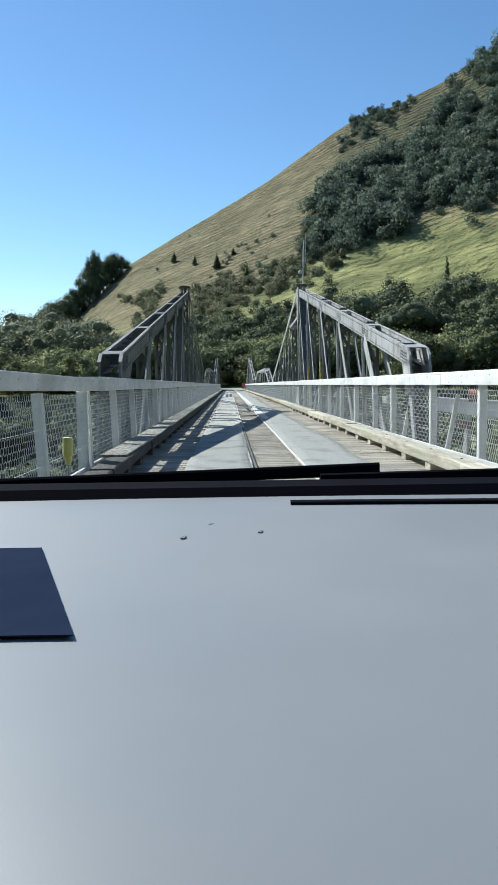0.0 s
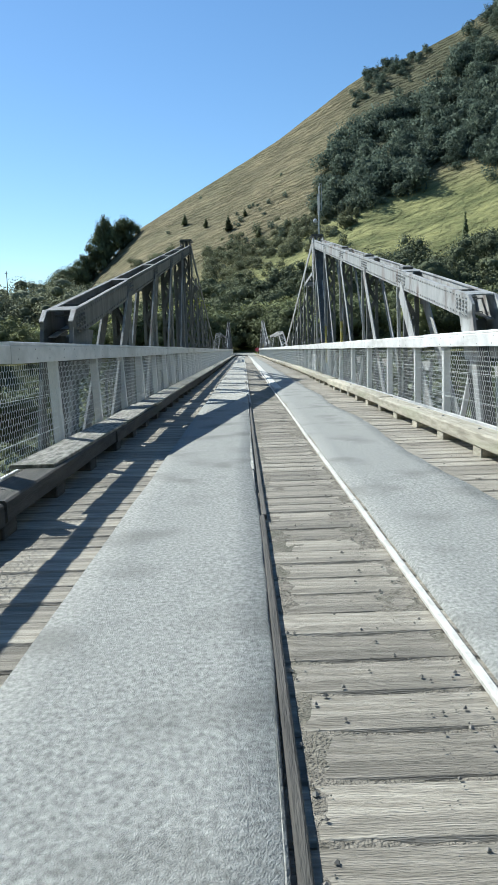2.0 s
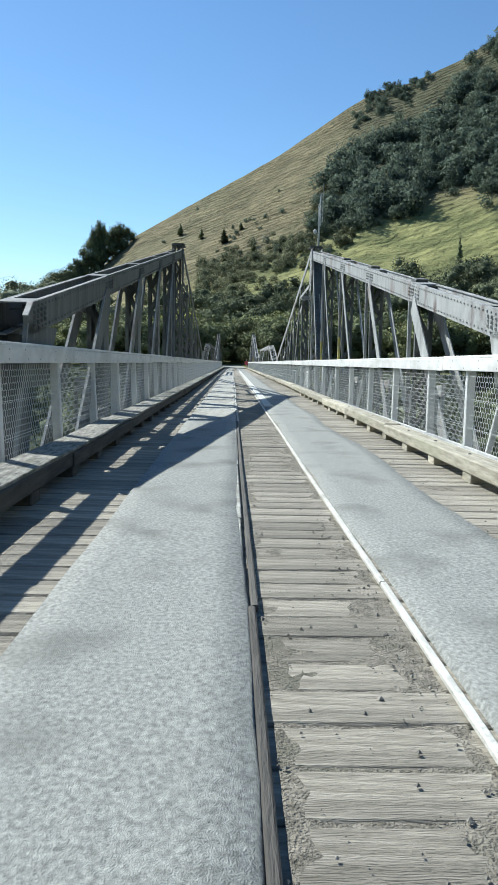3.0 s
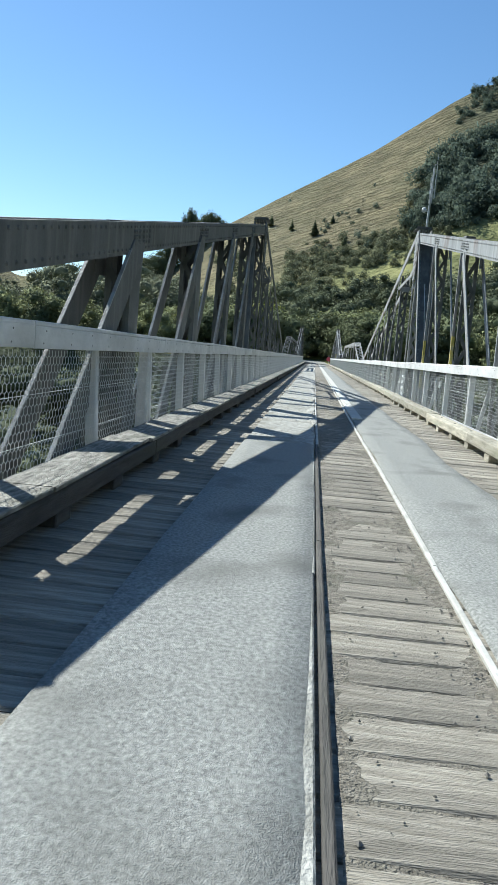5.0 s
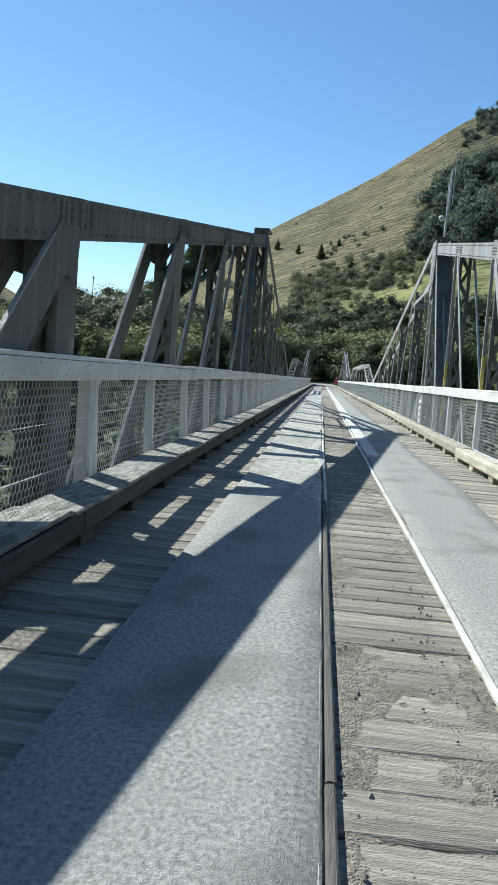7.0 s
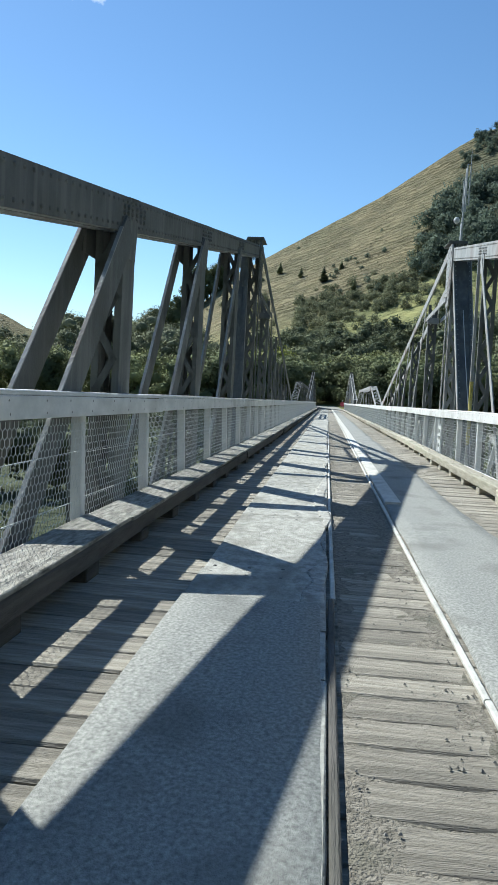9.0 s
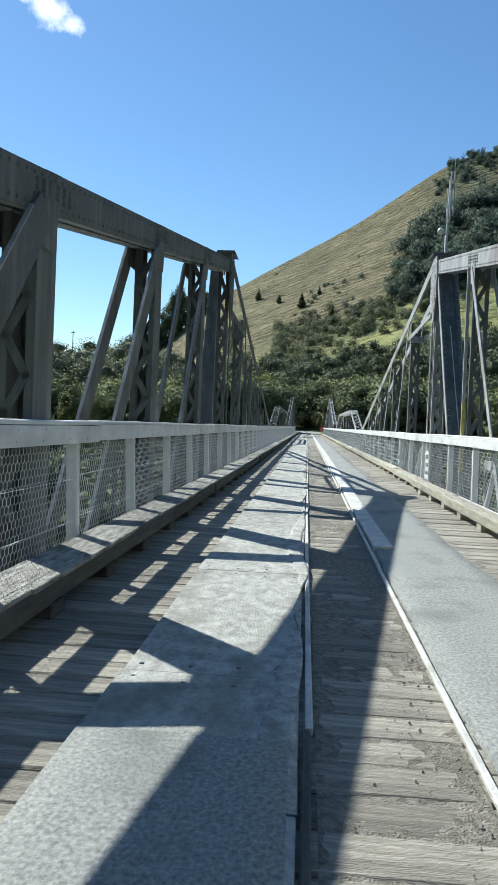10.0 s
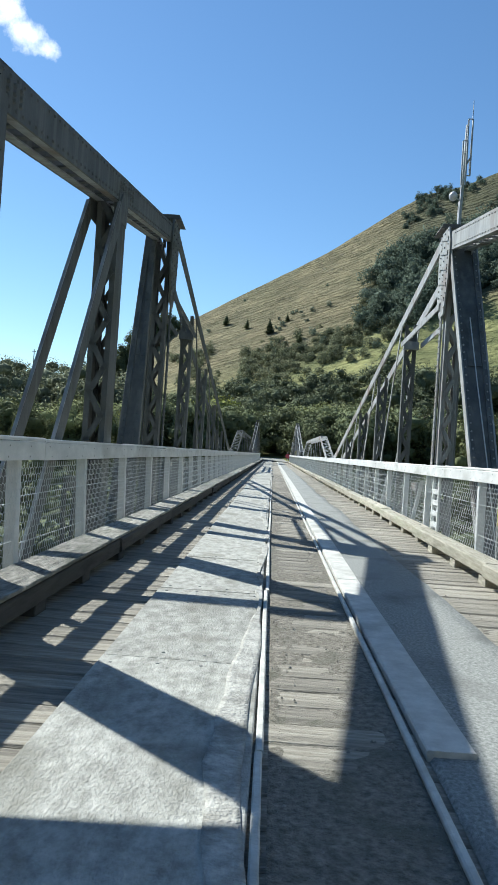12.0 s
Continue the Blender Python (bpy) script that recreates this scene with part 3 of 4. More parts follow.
def build_truss(xa, side, mat, label, lift=0.0):
    """xa: the face towards the deck; side +1 to the right of the deck. The tower stands at y = 0."""
    t = thing("truss", label, "bridge truss", "trusses of the bridge")
    xb = xa + side * 0.31
    lo, hi = min(xa, xb), max(xa, xb)
    inn = -side
    D = 0.29
    foot = -H if side > 0 else -2.0
    xl0, xl1, xr0, xr1 = (xa + 0.01, xa + 0.01, xa + 0.4, xa + 0.3) if side > 0 else (xa - 0.4, xa - 0.46, xa - 0.26, xa - 0.04)
    ya, yb = -5 * H - (0 if side > 0 else 0.34), 0.3
    # Pale steel for edges; on the dark truss it paints their sunlit line.
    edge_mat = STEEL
    # near half: riveted box chord
    for x, name in ((xa, "chord_plate"), (xb, "chord_plate")):
        s = 1 if x == lo else -1
        for y1, y2, proud in ((ya, -4 * H - 0.25, 0.016), (-4 * H - 0.24, yb, 0.0)):
            x1, x2 = sorted((x - s * proud, x + s * 0.02))
            part(name, Geo().prism([(x1, y1, chord_low(y1)), (x2, y1, chord_low(y1)), (x2, y1, chord_low(y1) + D), (x1, y1, chord_low(y1) + D)],
                                   [(x1, y2, chord_low(y2)), (x2, y2, chord_low(y2)), (x2, y2, chord_low(y2) + D), (x1, y2, chord_low(y2) + D)]), STEEL_WORN if proud and side > 0 else mat, t)
        g = Geo()
        for z in (0.008, D - 0.008):
            x1, x2 = sorted((x + s * 0.02, x + s * (0.04 if z > 0.1 else 0.1)))
            g.prism([(x1, ya, chord_low(ya) + z - 0.007), (x2, ya, chord_low(ya) + z - 0.007), (x2, ya, chord_low(ya) + z + 0.007), (x1, ya, chord_low(ya) + z + 0.007)],
                    [(x1, yb, chord_low(yb) + z - 0.007), (x2, yb, chord_low(yb) + z - 0.007), (x2, yb, chord_low(yb) + z + 0.007), (x1, yb, chord_low(yb) + z + 0.007)])
        part("chord_angle", g, edge_mat, t)
    rungs = [Geo().bar((p, 0, 0), (q, 0.1, 0.1 * 0.1775), 0.055, 0.014, side=(0, 0, 1)).mesh("chord_lacing", mat) for p, q in ((lo + 0.022, hi - 0.022), (hi - 0.022, lo + 0.022))]
    for z in (D - 0.1, 0.03):
        y, k = ya + 0.35, 0
        while y < -0.5:
            part("chord_lacing", rungs[k % 2], mat, t, m=pose(0, y, chord_low(y) + z))
            y, k = y + 0.33, k + 1
    for y in (ya + 0.18, *(-k * H for k in (4, 3, 2, 1))):
        w = 0.16
        part("batten_plate", Geo().prism([(lo, y - w, chord_low(y - w) + D - 0.012), (hi, y - w, chord_low(y - w) + D - 0.012), (hi, y - w, chord_low(y - w) + D + 0.003), (lo, y - w, chord_low(y - w) + D + 0.003)],
                                         [(lo, y + w, chord_low(y + w) + D - 0.012), (hi, y + w, chord_low(y + w) + D - 0.012), (hi, y + w, chord_low(y + w) + D + 0.003), (lo, y + w, chord_low(y + w) + D + 0.003)]), mat, t)
    # Dark plate added inside the chord end, standing for the shade there.
    part("end_shade_plate", Geo().box(lo + 0.022, hi - 0.022, ya + 0.75, ya + 0.765, chord_low(ya + 0.75) + 0.03, chord_low(ya + 0.75) + D - 0.02), STEEL_DARK, t)
    # sloping end and its posts
    ze = chord_low(ya)
    for x in (xa, xb):
        s = 1 if x == lo else -1
        x1, x2 = sorted((x - s * 0.016, x + s * 0.02))
        part("end_plate", Geo().prism([(x1, ya, ze), (x1, ya, ze + D), (x1, ya - 0.16, ze + D - 0.12), (x1, ya - 0.16, ze + 0.02)],
                                      [(x2, ya, ze), (x2, ya, ze + D), (x2, ya - 0.16, ze + D - 0.12), (x2, ya - 0.16, ze + 0.02)]), mat, t)
        part("end_post", Geo().bar((x, ya - 0.04, ze + 0.12), (x, ya - 0.95, LOW), 0.17, 0.03), mat, t)
        g1, g2 = (0.1, 0.35) if side > 0 else (0.45, 0.9)
        part("end_gusset", Geo().prism([(x1, ya - 0.35, ze - 0.45), (x1, ya + g1, ze - 0.45), (x1, ya + g2, ze + 0.1), (x1, ya - 0.15, ze + 0.1)],
                                       [(x2, ya - 0.35, ze - 0.45), (x2, ya + g1, ze - 0.45), (x2, ya + g2, ze + 0.1), (x2, ya - 0.15, ze + 0.1)]), mat, t)
        # Pale strips added along the end edges as painted highlights.
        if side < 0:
            part("edge_highlight", Geo().bar((x, ya + 0.01, ze + D + 0.006), (x, ya - 0.165, ze + D - 0.125), 0.016, 0.05), edge_mat, t)
            part("edge_highlight", Geo().bar((x, ya - 0.14, ze + 0.1), (x, ya - 1.04, LOW), 0.016, 0.04), edge_mat, t)
    # Dark sheet added between the end posts in place of shade.
    part("end_shade_sheet", Geo().bar(((lo + hi) / 2, ya + 0.3, ze + 0.02), ((lo + hi) / 2, ya - 0.57, LOW), 0.014, hi - lo - 0.034), STEEL_DARK, t)
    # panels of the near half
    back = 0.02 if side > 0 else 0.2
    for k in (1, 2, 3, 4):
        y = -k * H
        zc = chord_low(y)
        # Posts take the darker steel even on the sunlit truss, as painted shade.
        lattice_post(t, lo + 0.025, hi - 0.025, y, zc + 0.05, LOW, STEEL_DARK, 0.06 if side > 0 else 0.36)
        for x in (xa, xb):
            s = 1 if x == lo else -1
            x1, x2 = sorted((x - s * 0.012, x - s * 0.001))
            part("gusset", Geo().prism([(x1, y - back - 0.16, zc + 0.05), (x1, y + 0.1, zc + 0.12), (x1, y + 0.04, zc - 0.26), (x1, y - back - 0.22, zc - 0.26)],
                                       [(x2, y - back - 0.16, zc + 0.05), (x2, y + 0.1, zc + 0.12), (x2, y + 0.04, zc - 0.26), (x2, y - back - 0.22, zc - 0.26)]), mat, t)
            wd = (0, 0.115, 0.15, 0.19, 0.26)[k] if side > 0 else (0, 0.18, 0.235, 0.275, 0.32)[k]
            part("diagonal", Geo().bar((x - s * 0.02, y - back, zc - 0.02), (x - s * 0.02, y - H - back, LOW), wd, 0.022, c=0.004), mat, t)
            # Added pale strip along the diagonal, a sunlit edge put into colour.
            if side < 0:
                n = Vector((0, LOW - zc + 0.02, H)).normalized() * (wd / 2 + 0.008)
                part("edge_highlight", Geo().bar(Vector((x - s * 0.02, y - back - 0.12, zc - 0.15)) + n, Vector((x - s * 0.02, y - H - back, LOW)) + n, 0.014, 0.03), edge_mat, t)
        if side > 0:
            part("hanger_bar", Geo().bar((xa - 0.018, y + 0.16, zc + 0.04), (xa - 0.018, y + 0.02, LOW), 0.05, 0.055, c=0.006), mat, t)
            if k < 3:
                part("sleeve", Geo().bar((xa - 0.018, y + 0.085, 1.66), (xa - 0.018, y + 0.06, 0.5), 0.056, 0.06, c=0.008), LICHEN, t, "yellow plastic sleeve on the hanger bar")
    # tower: gussets, raked plate leg, lattice post
    lattice_post(t, lo + 0.03, hi - 0.03, 0.0, 4.5, LOW, mat)
    zt = chord_low(0)
    for x in (xa, xb):
        s = 1 if x == lo else -1
        x1, x2 = sorted((x - s * 0.03, x - s * 0.002))
        ring = [(-0.2, zt + D + 0.05), (0.22, zt + D + 0.05), (0.42, zt - 0.05), (0.36, 3.75), (0.14, 3.45), (-0.12, 3.5), (-0.3, 4.0), (-0.32, zt + 0.1)]
        gus = part("tower_gusset", Geo().prism([(x1, a, b) for a, b in ring], [(x2, a, b) for a, b in ring]), mat, t)
        if x == xa:
            gr = Geo()
            for z in np.arange(3.6, 4.85, 0.11):
                for y in (-0.2, 0.03, 0.26):
                    gr.dome((xa + inn * 0.03, y + (0.06 if z < 3.8 else 0), z), (inn, 0, 0), 0.018, 0.015)
            tagged(part("rivets", gr, mat, gus), kind="stuff")
            for z, a, b in ((4.72, -0.2, 0.26), (4.5, -0.22, 0.3), (4.26, -0.22, 0.3), (4.02, -0.2, 0.28), (3.8, -0.14, 0.26)):
                part("stiffener", Geo().bar((xa + inn * 0.036, a, z - 0.06), (xa + inn * 0.036, b, z + 0.06), 0.05, 0.016), mat, gus)
        part("riveted_strap", Geo().bar((x - s * 0.012, 0.06, 3.6), (x - s * 0.012, 0.1, LOW), 0.1, 0.024, c=0.004), mat, t)
        # far half: eye bars and hangers
        part("eye_bar", Geo().bar((x - s * 0.02, 0.2, 4.72), (x - s * 0.02, 5 * H + 0.3, 1.12), 0.2, 0.03, c=0.005), mat, t)
        part("tie_bar", Geo().bar((x - s * 0.045, 0.1, 3.66), (x - s * 0.045, H * 0.96, 3.55), 0.1, 0.02), mat, t)
    rake = (foot + 0.3) / (LOW - 4.35)
    za = 4.62
    y0 = -0.3 + rake * (za - 4.35)

    def slab(name, dy, thick, inset, stuff):
        part(name, Geo().prism([(xl0 + inset, y0 + dy, za), (xr0 - inset, y0 + dy, za), (xr0 - inset, y0 + dy + thick, za), (xl0 + inset, y0 + dy + thick, za)],
                               [(xl1 + inset, foot + dy, LOW), (xr1 - inset, foot + dy, LOW), (xr1 - inset, foot + dy + thick, LOW), (xl1 + inset, foot + dy + thick, LOW)]), stuff, t)

    # Leg face, angles and splices use the dark tone to stand for shade.
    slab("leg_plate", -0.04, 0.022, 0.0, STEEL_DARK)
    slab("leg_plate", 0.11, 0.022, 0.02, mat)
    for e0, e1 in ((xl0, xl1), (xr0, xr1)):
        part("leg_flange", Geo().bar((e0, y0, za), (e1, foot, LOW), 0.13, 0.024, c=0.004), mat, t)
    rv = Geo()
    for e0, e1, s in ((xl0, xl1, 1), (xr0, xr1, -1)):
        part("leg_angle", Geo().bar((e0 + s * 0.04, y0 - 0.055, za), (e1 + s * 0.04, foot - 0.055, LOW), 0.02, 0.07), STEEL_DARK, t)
        for i in range(54):
            f = (i + 0.5) / 54
            rv.dome((e0 + (e1 - e0) * f + s * 0.04, y0 - 0.066 + (foot - y0) * f, za + (LOW - za) * f), (0, -0.86, 0.51), 0.015, 0.013)
    for f in (0.32, 0.55, 0.93):
        w0, w1 = xl0 + (xl1 - xl0) * f + 0.08, xr0 + (xr1 - xr0) * f - 0.08
        c = Vector(((w0 + w1) / 2, y0 - 0.05 + (foot - y0) * f, za + (LOW - za) * f))
        d = Vector((0, foot - y0, LOW - za)).normalized()
        part("splice_plate", Geo().bar(c - d * 0.13, c + d * 0.13, 0.014, w1 - w0), STEEL_DARK, t)
    tagged(part("rivets", rv, mat, t), kind="stuff")
    for y in ((-4 * H + 0.35, -3 * H + 0.4, -2 * H + 0.5) if side > 0 else ()):
        part("packing_block", Geo().bar(((lo + hi) / 2, y - 0.15, chord_low(y - 0.15) + D + 0.015), ((lo + hi) / 2, y + 0.15, chord_low(y + 0.15) + D + 0.015), 0.06, 0.18, c=0.008), STEEL_DARK, t)
    # brackets that stay the rail from outside
    for k in (-5, -4, -3, -2, -1, 1, 2, 3):
        y, x = k * H, xb - inn * 0.12
        part("bracket_plate", Geo().prism([(x, y - 0.3, 0.74), (x, y + 0.4, 0.70), (x, y + 0.3, 0.55), (x, y - 0.22, 0.55)], [(x + 0.02, y - 0.3, 0.74), (x + 0.02, y + 0.4, 0.70), (x + 0.02, y + 0.3, 0.55), (x + 0.02, y - 0.22, 0.55)]), mat, t)
        for q in (-0.2, 0.26):
            part("bracket_leg", Geo().bar((x, y + q, 0.6), (x, y + q * 0.25, LOW), 0.11, 0.03, c=0.004), mat, t)
    if side > 0:
        lead = ((2.51, -0.99, 3.29), (2.52, -1.57, 2.27), (2.54, -2.17, 1.23), (2.55, -3.0, -0.3))
        for p, q in zip(lead, lead[1:]):
            part("cable", Geo().tube(p, q, 0.008, 0.008, 6), WHITE, t, "thin pale cable down the tower leg")
        part("edge_beam", Geo().box(xb - 0.03, xb + 0.07, -23.5, -19.05, 0.56, 0.76), WHITE, t, "pale painted steel edge beam")
        part("hanger_plate", Geo().box(xb - 0.09, xb - 0.07, -21.3, -20.7, 0.74, 0.9), RUST, t, "rusty plate")
        part("hanger_plate", Geo().bar((xb - 0.02, -20.6, 0.42), (xb - 0.02, -19.7, 0.46), 0.09, 0.03), RUST, t, "rusty plate")
        part("hanger", Geo().bar((xb - 0.01, -20.5, 0.6), (xb - 0.01, -20.0, LOW), 0.16, 0.03), mat, t)
    for k in (1, 2, 3, 4):
        y = k * H
        zc = 4.72 - (4.72 - 1.12) * (y - 0.2) / (5 * H + 0.1) - 0.05
        # Shade on the far posts is put into their colour too.
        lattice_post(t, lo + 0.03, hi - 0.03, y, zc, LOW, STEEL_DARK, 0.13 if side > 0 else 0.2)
        for x in (xa, xb):
            s = 1 if x == lo else -1
            part("diagonal", Geo().bar((x - s * 0.022, y + 0.02, zc), (x - s * 0.022, y + H, LOW), 0.085, 0.02, c=0.004), mat, t)
    part("cross_strut", Geo().bar((lo, H * 0.97, 3.55), (hi, H * 0.97, 3.55), 0.16, 0.12, side=(0, 1, 0)), mat, t)
    # lower chord
    for x in (lo + 0.03, hi - 0.03):
        part("lower_chord", Geo().box(x - 0.02, x + 0.02, -5 * H - 1.2, 5 * H + 0.6, LOW - 0.2, LOW + 0.2), mat, t)
    # weather cap on the tower
    cx0, cx1, ca, cb, cz = lo - 0.08, hi + 0.08, 0.16, 0.74, 4.92 + lift
    part("tower_cap", Geo().prism([(cx0, ca, cz), (cx1, ca, cz), (cx1 - 0.04, ca, cz + 0.07), (cx0 + 0.04, ca, cz + 0.07)],
                                  [(cx0, cb, cz), (cx1, cb, cz), (cx1 - 0.04, cb, cz + 0.07), (cx0 + 0.04, cb, cz + 0.07)]), STEEL_DARK, t, "dark steel weather cap")
    for x in (lo + 0.03, lo + 0.13, hi - 0.13, hi - 0.03):
        for y in (ca + 0.06, cb - 0.08):
            part("cap_support", Geo().bar((x, y, 4.5), (x, y, cz + 0.004), 0.05, 0.03), mat, t)
    # rivets on the faces towards the deck
    g = Geo()
    face = xa + inn * 0.016
    y = ya + 0.06
    while y < -0.4:
        near = y < -4 * H - 0.25
        f = face if near else xa
        for z in (0.045, D - 0.045):
            g.dome((f, y, chord_low(y) + z), (inn, 0, 0), 0.016, 0.012)
        y += 0.13
    for k in (1, 2, 3, 4):
        for dy in (-0.32, -0.2, -0.08, 0.08, 0.2, 0.32):
            for z in (0.1, 0.15, 0.2):
                y = -k * H + dy
                g.dome((xa + (inn * 0.016 if y < -4 * H - 0.25 else 0), y, chord_low(y) + z), (inn, 0, 0), 0.023, 0.018)
    for dy in (0.05, 0.17, 0.29, 0.41):
        for z in (0.1, 0.15, 0.2):
            g.dome((face, ya + dy, chord_low(ya + dy) + z), (inn, 0, 0), 0.024, 0.02)
    for z in np.arange(-0.3, 3.5, 0.1):
        for e in (-0.03, 0.03):
            g.dome((xa + inn * 0.024, 0.075 + e, z), (inn, 0, 0), 0.014, 0.012)
    tagged(part("rivets", g, mat, t), kind="stuff")
    return t


right_truss = build_truss(2.33, 1, STEEL, "grey riveted steel cantilever truss with a tower, sunlit", 0.03)
left_truss = build_truss(-2.1, -1, STEEL_DARK, "grey riveted steel cantilever truss, coloured dark for its shaded side", 0.06)
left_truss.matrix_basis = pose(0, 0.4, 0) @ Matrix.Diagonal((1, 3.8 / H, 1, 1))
copy_thing(right_truss, pose(0, 76, 0))
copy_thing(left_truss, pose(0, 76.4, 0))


# ---- low trusses of the suspended span ----
def low_truss(xa, side, mat, label):
    t = thing("low_truss", label, "bridge truss", "low trusses of the middle span")
    zt = 2.2
    for x in (xa, xa + side * 0.36):
        part("end_post", Geo().bar((x, 21.5, 0.6), (x, 29.5, zt), 0.2, 0.03, c=0.005), mat, t)
        part("top_chord", Geo().bar((x, 29.4, zt), (x, 46.0, zt), 0.2, 0.03, c=0.005), mat, t)
        part("end_post", Geo().bar((x, 45.9, zt), (x, 53.5, 0.6), 0.2, 0.03, c=0.005), mat, t)
        for y in np.arange(29.6, 47, 4.1):
            part("vertical", Geo().bar((x, y, LOW), (x, y, zt), 0.12, 0.03, c=0.004), mat, t)
    xm = xa + side * 0.18
    for p, q in (((xm, 21.5, 0.71), (xm, 29.4, 2.31)), ((xm, 29.42, 2.31), (xm, 46.0, 2.31)), ((xm, 46.02, 2.31), (xm, 53.5, 0.71))):
        p, q = Vector(p), Vector(q)
        n = int((q - p).length / 0.45)
        step = (q - p) / n
        bars = [Geo().bar((e, 0, 0), tuple(step * 0.9 + Vector((-e, 0, 0))), 0.07, 0.012, side=(0, 0, 1)).mesh("top_lacing", mat) for e in (-0.16, 0.16)]
        for i in range(n):
            part("top_lacing", bars[i % 2], mat, t, m=Matrix.Translation(p + step * i))
    part("lower_chord", Geo().box(min(xa, xa + side * 0.36), max(xa, xa + side * 0.36), 18, 58, LOW - 0.15, LOW + 0.15), mat, t)
    return t


low_truss(2.36, 1, STEEL, "low grey steel truss of the middle span")
low_truss(-2.1, -1, STEEL_DARK, "low steel truss of the middle span, coloured dark for shade").matrix_basis = pose(0, 3.5, 0.12)
for y in (0.0, 76.0):
    pier = thing("pier", "weathered concrete bridge pier", "bridge pier", "piers of the bridge")
    part("pier_shaft", Geo().prism([(-3.4, y - 1.3, -10), (3.6, y - 1.3, -10), (3.6, y + 1.3, -10), (-3.4, y + 1.3, -10)], [(-3.0, y - 0.9, -2.3), (3.2, y - 0.9, -2.3), (3.2, y + 0.9, -2.3), (-3.0, y + 0.9, -2.3)]), CONCRETE, pier)
    part("pier_cap", Geo().box(-3.2, 3.4, y - 1.1, y + 1.1, -2.3, -1.9), CONCRETE, pier)
for y in np.arange(-18.4, 95, H):
    g = Geo().box(-2.6, 2.8, y - 0.12, y + 0.12, -0.9, -0.421)
    tagged(part("cross_girder", g, STEEL_DARK), "dark steel cross girder under the deck", "girder", "cross girders")

# ---- aerial on the right tower ----
aer = thing("radio_aerial", "thin galvanised aerial mast with folded dipoles on the tower", "aerial")
part("mast", Geo().tube((2.56, 0.3, 4.9), (2.6, 0.3, 6.7), 0.03, 0.024), GREY_METAL, aer)
part("mast_base", Geo().box(2.54, 2.6, 0.32, 0.36, 5.0, 5.45), GREY_METAL, aer)
part("dipole_arm", Geo().tube((2.57, 0.3, 5.95), (2.67, 0.24, 6.15), 0.014, 0.014), GREY_METAL, aer)
part("whip", Geo().tube((2.665, 0.27, 5.9), (2.675, 0.27, 7.1), 0.009, 0.005, 6), GREY_METAL, aer)
for x, z0, z1 in ((2.575, 5.7, 6.42), (2.64, 5.85, 6.78)):
    g = Geo()
    for e in (-0.035, 0.035):
        g.tube((x + e, 0.25, z0), (x + e, 0.25, z1), 0.013, 0.013, 6)
    g.tube((x - 0.035, 0.25, z0), (x + 0.035, 0.25, z0), 0.009, 0.009, 6)
    g.tube((x - 0.035, 0.25, z1), (x + 0.035, 0.25, z1), 0.009, 0.009, 6)
    part("dipole", g, GREY_METAL, aer)
bm = bmesh.new()
bmesh.ops.create_uvsphere(bm, u_segments=16, v_segments=10, radius=0.07, matrix=Matrix.Translation((2.43, 0.25, 5.5)) @ Matrix.Diagonal((1, 1, 1.1, 1)))
me = bpy.data.meshes.new("dome")
bm.to_mesh(me)
me.materials.append(DOME)
part("dome", me, DOME, aer, "round white plastic dome")
part("dome_arm", Geo().tube((2.43, 0.25, 5.5), (2.57, 0.3, 5.45), 0.012, 0.012), GREY_METAL, aer)


# ---- trees ----
RING = [(math.cos(i * 1.0472), math.sin(i * 1.0472)) for i in range(6)]


def core(geo, c, rad, k0=0.55):
    """The dense inside of a lump of foliage, a coarse uneven ellipsoid."""
    k = len(geo.v)
    dirs = [(0, 0, -1)] + [(x * q, y * q, z) for z, q in ((-0.5, 0.87), (0.45, 0.89)) for x, y in RING] + [(0, 0, 1)]
    for d in dirs:
        geo.v.append(tuple(c[i] + d[i] * rad[i] * k0 for i in range(3)))
        n = Vector((d[0], d[1], d[2] + 0.2)).normalized()
        geo.n.append(tuple(n))
    for i in range(6):
        j = (i + 1) % 6
        geo.f += [(k, k + 1 + j, k + 1 + i), (k + 13, k + 7 + i, k + 7 + j)]
        geo.f += [(k + 1 + i, k + 1 + j, k + 7 + j), (k + 1 + i, k + 7 + j, k + 7 + i)]


def leaves(lumps, count, size, rng, spread=0.6, cores=True):
    """Small leaf clumps round lumps (centre and radii), lit as the rounded masses that they form."""
    geo = Geo()
    vol = np.array([a * b + b * c for _, (a, b, c) in lumps])
    pick = rng.choice(len(lumps), count, p=vol / vol.sum())
    mid = np.mean([c for c, _ in lumps], 0)
    for i in pick:
        c, rad = lumps[i]
        d = rng.normal(size=3)
        d /= np.linalg.norm(d)
        rr = 0.62 + 0.48 * rng.random()
        p = np.array(c) + d * np.array(rad) * rr
        nrm = d + rng.normal(size=3) * spread
        nrm /= np.linalg.norm(nrm)
        a = np.cross(nrm, rng.normal(size=3))
        a /= np.linalg.norm(a)
        b = np.cross(nrm, a)
        s = size * (0.55 + 0.8 * rng.random())
        k = len(geo.v)
        w = 0.7 + 0.4 * rng.random()
        tip = nrm * s * 0.25
        ring = [tuple(p - a * s), tuple(p - b * s * w + tip), tuple(p + a * s + b * s * 0.3)]
        geo.v += ring
        geo.f.append(tuple(range(k, k + len(ring))))
        out = (p - mid) / (np.linalg.norm(p - mid) + 1e-6)
        lit = d * 0.6 + out * 0.5 + rng.normal(size=3) * 0.27
        geo.n += [tuple(lit / np.linalg.norm(lit))] * len(ring)
    if cores:
        for c, rad in lumps:
            core(geo, c, rad)
